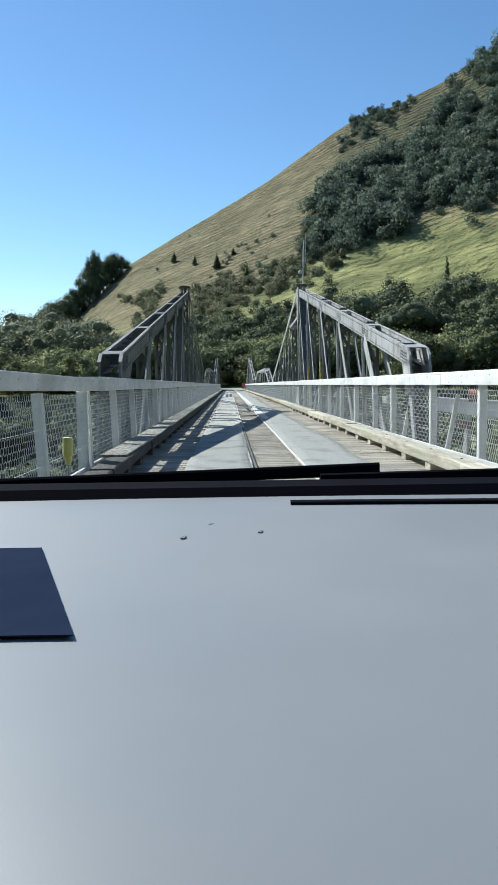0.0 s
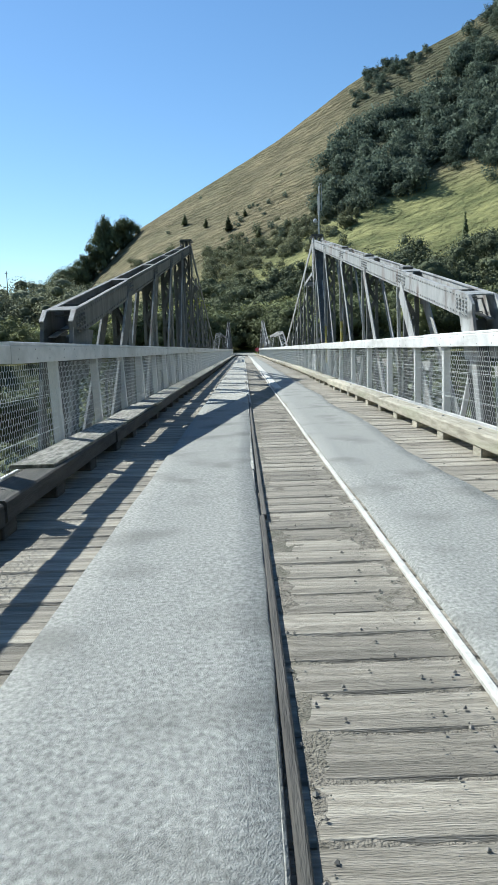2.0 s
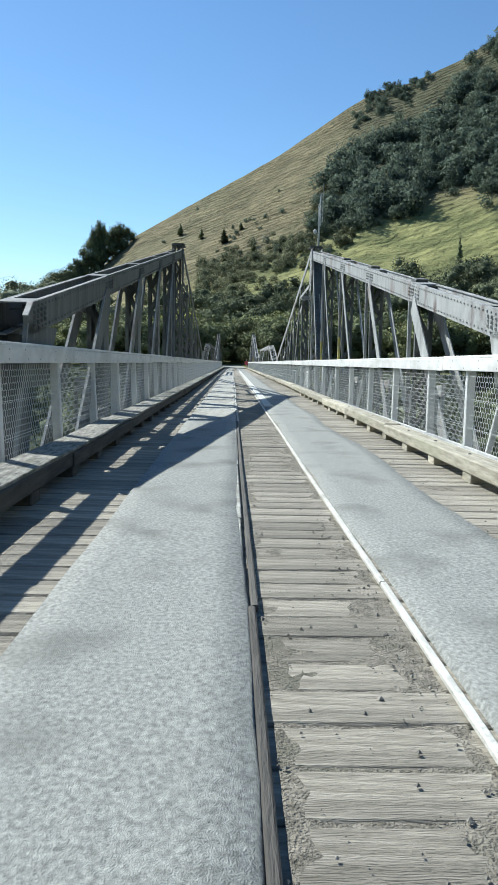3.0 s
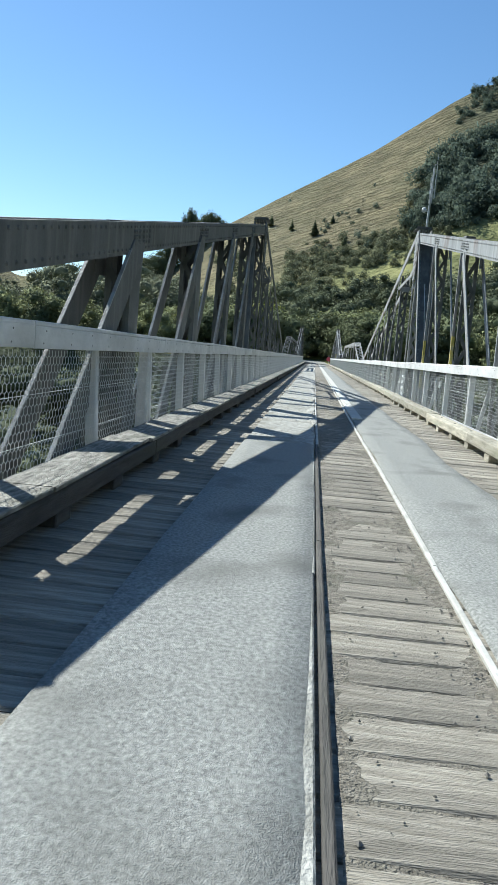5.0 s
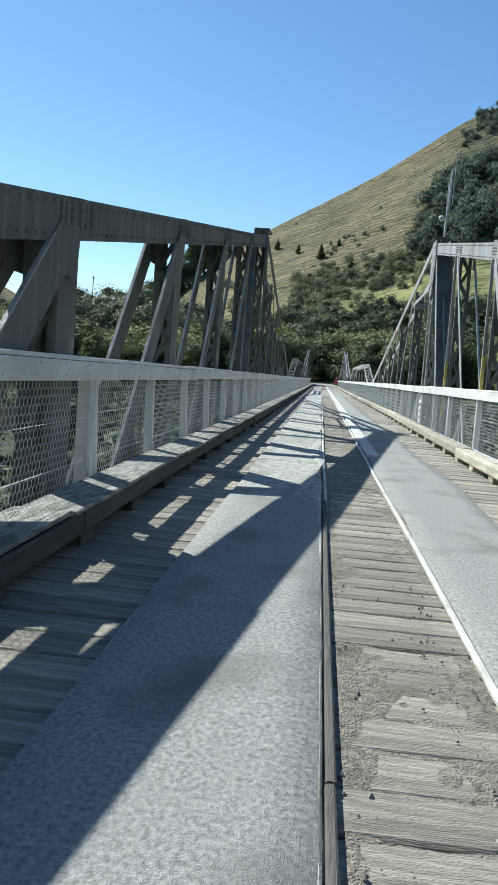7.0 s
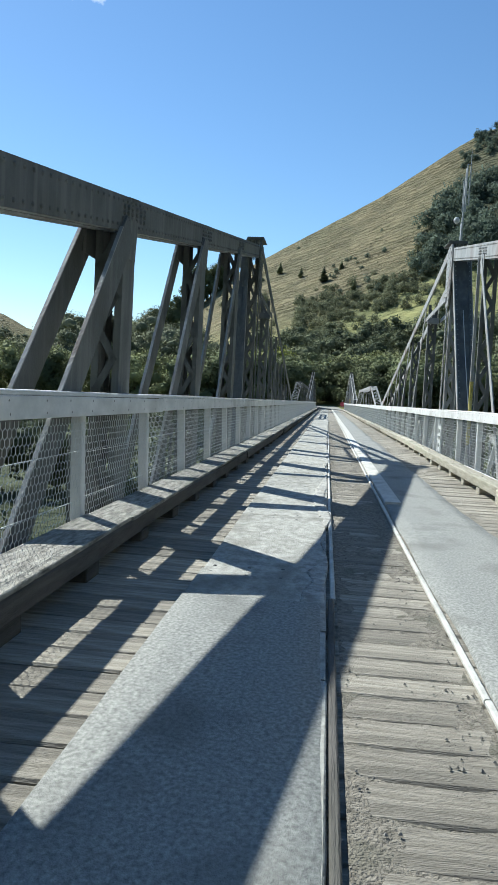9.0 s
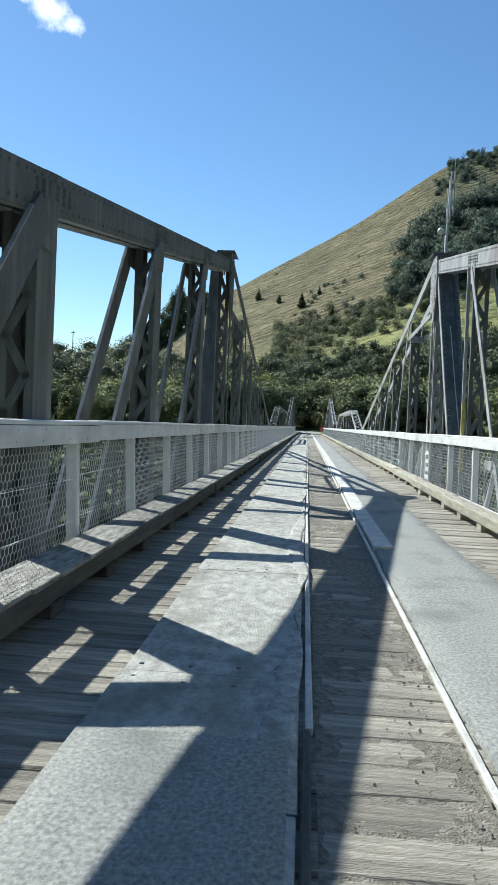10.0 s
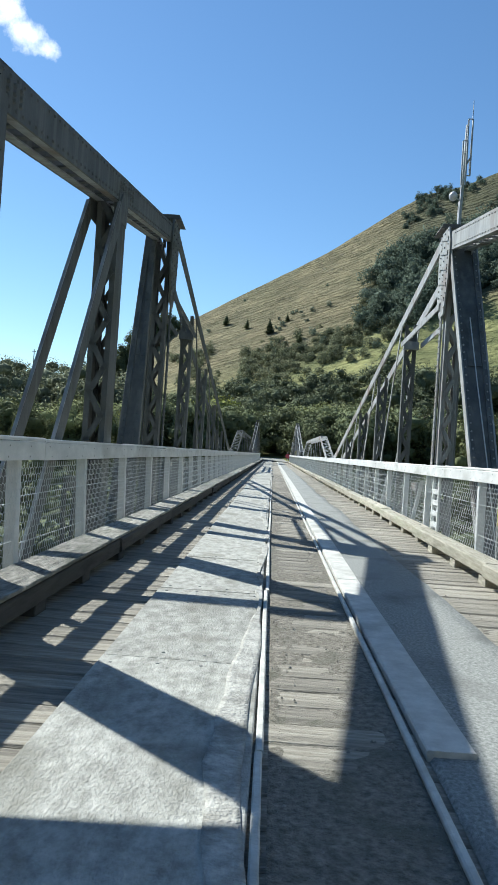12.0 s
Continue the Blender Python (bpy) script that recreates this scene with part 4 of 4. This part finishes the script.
    return geo


def crown(rng, h, w, kind):
    lumps = []
    if kind == "conifer":
        for i in range(16):
            z = h * (0.12 + 0.86 * i / 15)
            r = w * 0.5 * (1.02 - i / 15.5)
            for a in range(3):
                t = rng.random() * 6.28
                lumps.append(((math.cos(t) * r * 0.5, math.sin(t) * r * 0.5, z), (r * 0.6 + 0.1, r * 0.6 + 0.1, h * 0.05)))
    else:
        n = 16 if kind == "round" else 11
        for i in range(n):
            t, q = rng.random() * 6.28, math.sqrt(rng.random())
            z = h * (0.34 + 0.54 * rng.random())
            sh = math.sin(min(1.0, max(0.08, (z / h - 0.15) / 0.8)) * 3.1416) ** 0.6
            r = w * 0.42 * q * sh
            s = w * (0.14 + 0.12 * rng.random())
            lumps.append(((math.cos(t) * r, math.sin(t) * r, z), (s, s, s * 0.75)))
        lumps.append(((0, 0, h * 0.6), (w * 0.24, w * 0.24, h * 0.28)))
    return lumps


def trunk(rng, h, w):
    geo = Geo()
    p = Vector((0, 0, -0.6))
    r = h * 0.022 + 0.05
    for i in range(4):
        q = Vector((rng.normal() * 0.12 * h * 0.1, rng.normal() * 0.12 * h * 0.1, h * 0.2 * (i + 1)))
        geo.tube(p, q, r, r * 0.75, 7)
        if i:
            for _ in range(2):
                t = rng.random() * 6.28
                e = q + Vector((math.cos(t) * w * 0.33, math.sin(t) * w * 0.33, h * 0.14))
                geo.tube(q, e, r * 0.5, r * 0.15, 5)
        p, r = q, r * 0.75
    return geo


rng = np.random.default_rng(7)
TREE_KINDS = []
TREE_FORMS = []
for kind, h, w, n in (("round", 10, 9, 4200), ("round", 10, 11, 4800), ("open", 10, 7, 3200), ("round", 10, 8, 4000), ("open", 10, 9, 3400)):
    form = leaves(crown(rng, h, w, kind), n, 0.21, rng)
    TREE_FORMS.append((np.array(form.v), np.array(form.n), n, form.f[n:]))
    TREE_KINDS.append((form.mesh("crown", LEAF_DARK), trunk(rng, h, w).mesh("trunk", TRUNK)))
CONIFER = (leaves(crown(rng, 10, 4.2, "conifer"), 3200, 0.22, rng).mesh("crown", LEAF_DARK), trunk(rng, 10, 1.0).mesh("trunk", TRUNK))
TINTED = {}


def tree(kind, leaf, x, y, z, h, wide, label, name="tree"):
    cm, tm = kind
    key = (cm.name, leaf.name)
    if key not in TINTED:
        TINTED[key] = cm.copy()
        TINTED[key].name = "crown"
        TINTED[key].materials.clear()
        TINTED[key].materials.append(leaf)
    t = thing(name, label, "tree", "trees on the far bank", at=(x, y, z))
    s = h / 10
    m = Matrix.Rotation(rng.random() * 6.28, 4, "Z") @ Matrix.Diagonal((s * wide, s * wide, s, 1))
    part("crown", TINTED[key], leaf, t, m=m)
    part("trunk", tm, TRUNK, t, m=m)
    return t


WOODS = []


def woods_tree(x, y, z, h, wide, dark=False):
    WOODS.append((x, y, z, h / 10, wide, rng.integers(5), rng.random() * 6.28, dark))


def belt(count, az0, az1, r0, r1, h0, h1, mix, label, joined=False):
    for i in range(count):
        az = az0 + (az1 - az0) * (i + rng.random()) / count
        r = r0 + (r1 - r0) * rng.random()
        x, y = EYE.x + r * math.sin(radians(az)), EYE.y + r * math.cos(radians(az))
        if abs(x - 0.1) < 5.5 and y < 122:
            continue
        if joined:
            h = h0 + (h1 - h0) * rng.random()
            woods_tree(x, y, ground_z(x, y) - 0.2 * h, h, 0.85 + 0.4 * rng.random(), az > -9)
            continue
        leaf = (LEAF_DARK, LEAF_MID, LEAF_BRIGHT)[rng.choice(3, p=mix)]
        h = h0 + (h1 - h0) * rng.random()
        tree(TREE_KINDS[rng.integers(5)], leaf, x, y, ground_z(x, y) - 0.22 * h, h, 0.85 + 0.4 * rng.random(), label)


belt(52, -10, 8, 119, 136, 8.5, 12.5, (1.0, 0.0, 0.0), "dense dark green broadleaf tree at the foot of the hill")
belt(40, -10, 8, 138, 172, 9, 12.5, (0.72, 0.23, 0.05), "dark green broadleaf tree on the lower slope")
belt(34, 7, 24, 118, 158, 10, 14, (0.85, 0.15, 0.0), "dense dark green broadleaf tree at the foot of the hill")
belt(44, -30, -8, 118, 158, 7, 12, (0.4, 0.5, 0.1), "mixed green broadleaf tree on the river bank")
belt(40, 7, 25, 160, 222, 13, 19, (1, 0, 0), "", True)
belt(32, -21, -9, 162, 240, 12, 22, (1, 0, 0), "", True)
belt(24, -31, -21, 162, 240, 8, 13, (1, 0, 0), "", True)
belt(18, -21, -12, 250, 330, 18, 27, (1, 0, 0), "", True)
belt(16, -31, -21, 250, 330, 9, 14, (1, 0, 0), "", True)
belt(64, -9, 5.5, 174, 240, 9, 13, (1, 0, 0), "", True)


def bank_trees(count, az0, az1, r0, r1, h0, h1):
    for i in range(count):
        az, r = az0 + (az1 - az0) * rng.random(), r0 + (r1 - r0) * rng.random()
        x, y = EYE.x + r * math.sin(radians(az)), EYE.y + r * math.cos(radians(az))
        z = ground_z(x, y)
        h = min(h0 + (h1 - h0) * rng.random(), -1.6 - z + 0.035 * r)
        if abs(x) < 7 or h < 2.5:
            continue
        woods_tree(x, y, z - 0.2 * h, h, 1.25, True)


bank_trees(70, -100, -7, 24, 100, 6.0, 9.5)
bank_trees(70, 7, 100, 24, 100, 6.0, 9.5)


fine = leaves(crown(rng, 10, 10, "round"), 1500, 0.28, rng)
FINE = (np.array(fine.v), np.array(fine.n), 1500, fine.f[1500:])


def build_woods(dark, mat, label):
    geo = Geo()
    vs, ns = [], []
    base = 0
    for x, y, z, s, w, k, t, d in WOODS:
        if d != dark:
            continue
        near = math.hypot(x, y - EYE.y) < 70
        v, nr, count, inner = FINE if near else TREE_FORMS[k]
        keep = np.ones(count, bool) if near else rng.random(count) < min(0.95, 0.45 * s)
        lv = v[:count * 3].reshape(-1, 3, 3)[keep]
        if not near:
            mid = lv.mean(1, keepdims=True)
            lv = mid + (lv - mid) * 1.2 * min(1.0, 1.25 / s)
        ln = nr[:count * 3].reshape(-1, 3, 3)[keep]
        c, q = math.cos(t), math.sin(t)
        turn = np.array([[c, q, 0], [-q, c, 0], [0, 0, 1]])
        allv = np.concatenate([lv.reshape(-1, 3), v[count * 3:]])
        vs.append((allv @ turn) * (w * s, w * s, s) + (x, y, z))
        ns.append(np.concatenate([ln.reshape(-1, 3), nr[count * 3:]]) @ turn)
        m = len(lv)
        geo.f += (np.arange(m * 3).reshape(-1, 3) + base).tolist()
        geo.f += [tuple(i - count * 3 + m * 3 + base for i in f) for f in inner]
        base += len(allv)
    geo.v = np.concatenate(vs).tolist()
    geo.n = np.concatenate(ns).tolist()
    tagged(new("woods", geo.mesh("woods", mat)), label, "woods", kind="stuff")


build_woods(False, WOOD_LEAF, "grey-green mixed woods on the far bank")
build_woods(True, WOOD_DARK, "mixed woods on the river banks and lower slopes, coloured dark for shade")


def slope_tree(kind, leaf, az, el, h, wide, label, name="tree"):
    x, y, z, r = on_slope(az, el)
    return tree(kind, leaf, x, y, z - 0.2 * h if kind is not CONIFER else z - 0.3, h, wide, label, name)


CLUMP = ((-14.5, 5.5, 0.9), (-13.9, 5.9, 0.9), (-13.3, 6.6, 0.85), (-12.8, 6.9, 0.85), (-12.3, 7.3, 0.8), (-11.8, 7.7, 0.75), (-11.2, 8.4, 0.7), (-10.7, 9.2, 0.6),
         (-10.45, 10.3, 0.36), (-10.1, 10.7, 0.34), (-9.4, 10.0, 0.62), (-8.8, 10.2, 0.66), (-8.2, 10.0, 0.75), (-7.8, 9.5, 0.8), (-9.9, 8.6, 0.7), (-9.1, 8.9, 0.7), (-11.5, 7.0, 0.9), (-12.6, 6.2, 0.9), (-8.5, 9.0, 0.9))
for az, top, wide in CLUMP:
    base = float(np.interp(az, RIDGE_AZ, RIDGE_EL)) - 0.4
    slope_tree(TREE_KINDS[rng.integers(5)], LEAF_DARK, az, base, (top - base) * 9.6, wide, "tall dark tree in a clump on the shoulder of the hill")
for az, el, h in ((-0.9, 9.0, 7), (0.4, 9.9, 4), (-2.6, 9.2, 5), (-4.2, 9.4, 6), (1.4, 8.2, 5)):
    slope_tree(CONIFER, LEAF_DARK, az, el, h * 1.1, 1.5, "lone dark bushy conifer on the dry slope", "conifer")
slope_tree(CONIFER, LEAF_DARK, 17.0, 5.2, 17, 0.62, "tall narrow conifer below the pasture", "conifer")
slope_tree(TREE_KINDS[0], LEAF_BRIGHT, -1.2, 2.6, 8, 1.1, "yellow-green broadleaf tree in the sun")


# ---- bush on the hillside ----
def bush_cover():
    geo, low = Geo(), Geo()
    forms = []
    for i in range(6):
        lumps = [((rng.normal() * 0.85, rng.normal() * 0.85, 1.2 + rng.random() * 2.4), (1.2 + rng.random(), 1.2 + rng.random(), 1.1 + rng.random())) for _ in range(6)]
        q = leaves(lumps, 430, 0.33, rng, cores=False)
        forms.append((np.array(q.v), q.f, np.array(q.n)))

    def put(az, el, s, geo=geo):
        x, y, z, r = on_slope(az, el)
        v, f, nr = forms[rng.integers(6)]
        t = rng.random() * 6.28
        c, sn = math.cos(t), math.sin(t)
        k = len(geo.v)
        w = np.stack([v[:, 0] * c - v[:, 1] * sn, v[:, 0] * sn + v[:, 1] * c, v[:, 2] * (0.8 + 0.5 * rng.random())], 1) * s + (x, y, z - 0.5)
        geo.v.extend(map(tuple, w))
        geo.f.extend(tuple(k + i for i in q) for q in f)
        geo.n.extend(map(tuple, nr @ np.array([[c, sn, 0], [-sn, c, 0], [0, 0, 1]])))

    n = 0
    while n < 1300:
        az, u = 5.5 + 19 * rng.random(), rng.random()
        lo, up = np.interp(az, BUSH_AZ, BUSH_LO), np.interp(az, BUSH_AZ, BUSH_UP)
        el = lo + (up - lo) * u + 0.45 * rng.normal()
        if el > np.interp(az, RIDGE_AZ, RIDGE_EL) - 0.2:
            continue
        if noise.noise((az * 0.7, el * 0.9, 0.4)) < -0.28:
            continue
        if az < 9.5 and rng.random() < 0.8 * (9.5 - az) / 3:
            put(az, el, 0.3 + 0.5 * rng.random(), low)
        else:
            put(az, el, 0.65 + 1.6 * rng.random() ** 2.2)
        n += 1
    for _ in range(300):
        az = -3 + 12 * rng.random()
        mid = np.interp(az, (-3, 0, 4, 9), (6.2, 7.0, 8.2, 9.6))
        el = mid + 0.75 * rng.normal()
        if noise.noise((az * 1.4, el * 1.6, 5.4)) > -0.22:
            put(az, el, 0.35 + 0.7 * rng.random() ** 1.5, low)
    for _ in range(240):
        az, el = -9 + 10 * rng.random(), 4.2 + 3.2 * rng.random()
        if noise.noise((az * 0.9, el * 0.9, 2.4)) > -0.1:
            put(az, el, 0.4 + 0.6 * rng.random(), low)
    for _ in range(30):
        put(-6 + 16 * rng.random(), 8 + 5 * rng.random(), 0.3 + 0.4 * rng.random())
    for _ in range(130):
        az = 8.6 + 5.5 * rng.random()
        el = np.interp(az, RIDGE_AZ, RIDGE_EL) - 0.25 - 1.6 * rng.random() ** 1.5
        if noise.noise((az * 0.9, el * 0.8, 9.4)) > -0.2:
            put(az, el, 0.45 + 0.5 * rng.random())
    ob = new("hill_bush", geo.mesh("hill_bush", BUSH))
    tagged(ob, "dark dense bush on the hillside", "bush", kind="stuff")
    ob = new("hill_scrub", low.mesh("hill_scrub", SCRUB))
    tagged(ob, "pale grey-green scrub scattered over the lower slope", "scrub", kind="stuff")


bush_cover()

# ---- things at the far end of the bridge ----
mk = thing("road_marker", "round red road sign at the end of the rail", "road sign")
part("pole", Geo().tube((2.0, 97.4, -0.3), (2.0, 97.4, 1.6), 0.04, 0.04), GREY_METAL, mk)
part("disc", Geo().tube((2.0, 97.35, 0.95), (2.0, 97.38, 0.95), 0.34, 0.34, 24), RED, mk)
bd = thing("sign_board", "grey back of a small road sign on a pole", "road sign")
part("pole", Geo().tube((2.9, 97.6, -0.3), (2.9, 97.6, 2.6), 0.04, 0.04), GREY_METAL, bd)
part("board", Geo().box(2.5, 3.3, 97.52, 97.55, 2.0, 3.0), GREY_METAL, bd)
rd = Geo()
for i, yy in enumerate(np.arange(97.0, 121, 1.5)):
    cx = -0.0025 * (yy - 97) ** 2
    rd.v += [(cx - 2.6, yy, 0.02 + ground_z(cx, yy) * smooth01(97, 103, yy) + 0.06), (cx + 2.8, yy, 0.02 + ground_z(cx, yy) * smooth01(97, 103, yy) + 0.06)]
    if i:
        k = len(rd.v)
        rd.f.append((k - 4, k - 3, k - 1, k - 2))
tagged(new("road", rd.mesh("road", ASPHALT)), "grey sealed road beyond the bridge", "road", kind="structure")
ab = thing("abutment", "weathered concrete abutment under the end of the bridge", "abutment")
part("wall", Geo().box(-3.2, 3.4, 97.0, 99.5, -9, -0.02), CONCRETE, ab)

# ---- pole on the far bank ----
px, py = -64.7, 180.9
pl = thing("utility_pole", "thin dark utility pole above the far trees", "pole")
pz = ground_z(px, py)
part("pole", Geo().tube((px, py, pz - 0.5), (px, py, 24.5), 0.15, 0.11), TRUNK, pl)
part("cross_arm", Geo().box(px - 0.5, px + 0.5, py - 0.06, py + 0.06, 23.9, 24.05), TRUNK, pl)

# ---- cloud ----
g = Geo()
density = []
for i in range(25):
    for j in range(25):
        az, el = -24.0 + 8.0 * i / 24, 24.4 + 7.0 * j / 24
        g.v.append(tuple(EYE + Vector((math.sin(radians(az)) * math.cos(radians(el)), math.cos(radians(az)) * math.cos(radians(el)), math.sin(radians(el)))) * 2600))
        f = 0.0
        for ca_, ce_, ra, re in ((-22.1, 28.6, 1.7, 1.2), (-20.4, 27.4, 1.9, 1.2), (-19.0, 26.8, 1.1, 0.8)):
            f = max(f, 1 - math.hypot((az - ca_) / ra, (el - ce_) / re) ** 1.3 * 0.75)
        density.append(max(0.0, f))
for i in range(24):
    g.f += [(i * 25 + j, (i + 1) * 25 + j, (i + 1) * 25 + j + 1, i * 25 + j + 1) for j in range(24)]
me = g.mesh("cloud", CLOUD, True)
me.attributes.new("cloud_cover", "FLOAT", "POINT").data.foreach_set("value", density)
tagged(new("cloud", me), "small ragged white cloud in the blue sky", "cloud", kind="stuff")

# ---- ladder board on the right rail ----
lb = thing("marker_board", "white slotted marker board fixed behind the wire netting", "marker board")
for x in (-0.98, -0.6):
    part("stile", Geo().bar((2.225, x, 0.13), (2.225, x, 0.95), 0.075, 0.03, c=0.004), WHITE, lb)
for z in (0.24, 0.4, 0.56, 0.72):
    part("slat", Geo().bar((2.225, -0.945, z), (2.225, -0.635, z), 0.075, 0.025, c=0.004), WHITE, lb)

# ---- dashboard of the car that carries the camera, where it starts ----
DASH = material("grey_dashboard_vinyl", (0.185, 0.195, 0.205), (0.205, 0.215, 0.225), 2.0, 0.5, 0.012, 900, (0.235, 0.24, 0.24), 2.0, 0.6)
BLACK = material("black_rubber", (0.004, 0.004, 0.006), (0.007, 0.007, 0.011), 8.0, 0.9, spec=0.02)
NAVY = material("dark_blue_shadow", (0.016, 0.024, 0.046), (0.022, 0.031, 0.056), 8.0, 0.95, spec=0.0)
dash = thing("car_dashboard", "grey vinyl car dashboard with black windscreen cowl", "dashboard")
g = Geo()
prof = [(-30.03, 0.80), (-30.02, 0.838), (-29.99, 0.858), (-29.94, 0.867), (-29.885, 0.875), (-29.7, 0.878), (-29.5, 0.879), (-29.36, 0.884), (-29.338, 0.884)]
xs = np.linspace(-1.25, 0.3, 13)
for yy, zz in prof:
    g.v += [(x, yy + 0.012 * (x + 0.48) ** 2, zz - 0.012 * (x + 0.48) ** 2) for x in xs]
for i in range(len(prof) - 1):
    g.f += [(i * 13 + j, i * 13 + j + 1, i * 13 + j + 14, i * 13 + j + 13) for j in range(12)]
part("dash_top", g, DASH, dash, "pale grey vinyl dash top", smooth=True)
part("fascia", Geo().box(-1.24, 0.29, -29.98, -29.36, 0.0, 0.835), BLACK, dash)
part("cowl", Geo().bar((-1.25, -29.3, 0.875), (0.3, -29.345, 0.875), 0.036, 0.08, side=(0, 1, 0), c=0.014), BLACK, dash, "black windscreen cowl")
part("cowl_support", Geo().box(-1.2, 0.25, -29.34, -29.29, 0.0, 0.86), BLACK, dash)
part("defroster_vent", Geo().bar((-0.442, -29.397, 0.8835), (0.25, -29.432, 0.8815), 0.004, 0.014, side=(0, 1, 0), c=0.001), BLACK, dash)
part("wiper_arm", Geo().bar((-0.78, -29.268, 0.889), (-0.33, -29.268, 0.9), 0.009, 0.014, c=0.002), BLACK, dash)
part("wiper_arm", Geo().bar((-0.4, -29.29, 0.89), (0.24, -29.31, 0.9), 0.014, 0.016, c=0.003), BLACK, dash)
# Thin dark sheet added on the dash in the shape of a shadow.
part("shadow_sheet", Geo().prism([(-0.9, -29.745, 0.879), (-0.576, -29.755, 0.879), (-0.64, -29.56, 0.8795), (-0.9, -29.553, 0.8795)], [(-0.9, -29.745, 0.8797), (-0.576, -29.755, 0.8797), (-0.64, -29.56, 0.8802), (-0.9, -29.553, 0.8802)]), NAVY, dash, "dark blue sheet laid on the dash as a painted shadow")
for x, yy in ((-0.538, -29.535), (-0.518, -29.482), (-0.477, -29.518)):
    part("speck", Geo().bar((x, yy, 0.8795), (x + 0.002, yy + 0.007, 0.8797), 0.003, 0.0008, side=(0, 0, 1)), STEEL_DARK, dash)
YELLOW = material("yellow_plastic", (0.8, 0.7, 0.2), (0.88, 0.8, 0.32), 6.0, 0.4)
rod = thing("marker_rod", "thin steel rod with a yellow plastic tip", "marker rod")
part("rod", Geo().tube((-0.82, -28.64, 0.0), (-0.82, -28.64, 0.86), 0.003, 0.003), GREY_METAL, rod)
part("tip", Geo().tube((-0.82, -28.64, 0.864), (-0.82, -28.64, 0.9), 0.0105, 0.0095, 12), YELLOW, rod, "yellow plastic tip")
part("tip_neck", Geo().tube((-0.82, -28.64, 0.845), (-0.82, -28.64, 0.864), 0.005, 0.008, 12), YELLOW, rod)

# ---- grit on the deck ----
g = Geo()
rq = np.random.default_rng(11)
for i in range(5200):
    yy = -30 + 46 * rq.random()
    band = rq.random()
    if band < 0.55:
        x = 0.36 - abs(rq.normal()) * 0.12
    elif band < 0.75:
        x = -0.19 + abs(rq.normal()) * 0.09
    else:
        x = 1.3 + rq.normal() * 0.13
    s = 0.003 + 0.008 * rq.random() ** 3
    a = rq.random() * 6.28
    k = len(g.v)
    g.v += [(x + s * math.cos(a + t) * (0.7 + 0.5 * rq.random()), yy + s * math.sin(a + t) * (0.7 + 0.5 * rq.random()), 0.0) for t in (0, 1.6, 3.2, 4.7)] + [(x, yy, s * 0.9)]
    g.f += [(k, k + 1, k + 4), (k + 1, k + 2, k + 4), (k + 2, k + 3, k + 4), (k + 3, k, k + 4)]
tagged(part("grit", g, GRIT, deck), kind="stuff")
for seed, xa, xb, top in ((2.0, -0.17, 0.375, 0.0), (8.0, 1.1, 1.62, -0.003)):
    g = Geo()
    xs, ys = np.linspace(xa, xb, 15), np.arange(-31, 20, 0.06)
    for yy in ys:
        for i, x in enumerate(xs):
            q = 2 * i / 14 - 1
            edge = 0.008 * (q * q - 0.45) + 0.005 * smooth01(-17, -9, yy) if xa < 0 else -0.012 * q * q
            g.v.append((x, yy, top - 0.010 + edge + 0.011 * noise.noise((x * 2.2, yy * 0.9, seed)) + 0.006 * noise.noise((x * 11, yy * 11, seed))))
    for i in range(len(ys) - 1):
        g.f += [(i * 15 + j, i * 15 + j + 1, i * 15 + j + 16, i * 15 + j + 15) for j in range(14)]
    part("dirt_cover", g, DIRT, deck, smooth=True)

# ---- planks of the deck ----
plank_forms = []
for i in range(6):
    e = random.uniform(-0.004, 0.004)
    plank_forms.append(Geo().bar((-2.2 + random.uniform(-0.05, 0.05), 0, -0.055 + e), (2.5 + random.uniform(-0.05, 0.05), 0, -0.055 - e), 0.208, 0.10, side=(0, 0, 1), c=0.01).mesh("plank", PLANK))
PITCH = 0.22
y, n = Y0 + 0.1, 0
while n < 290:
    part("plank", plank_forms[n % 6 if n % 7 else (n // 7) % 6], PLANK, deck, m=pose(0, y, random.uniform(-0.006, 0.003), 0, 0, random.uniform(-0.25, 0.25)))
    y, n = y + PITCH, n + 1
g = Geo()
while y < Y1:
    g.bar((-2.2, y, -0.055), (2.5, y, -0.055), 0.208, 0.10, side=(0, 0, 1), c=0.01)
    y += PITCH
tagged(part("planks_beyond", g, PLANK_FAR, deck), kind="stuff")
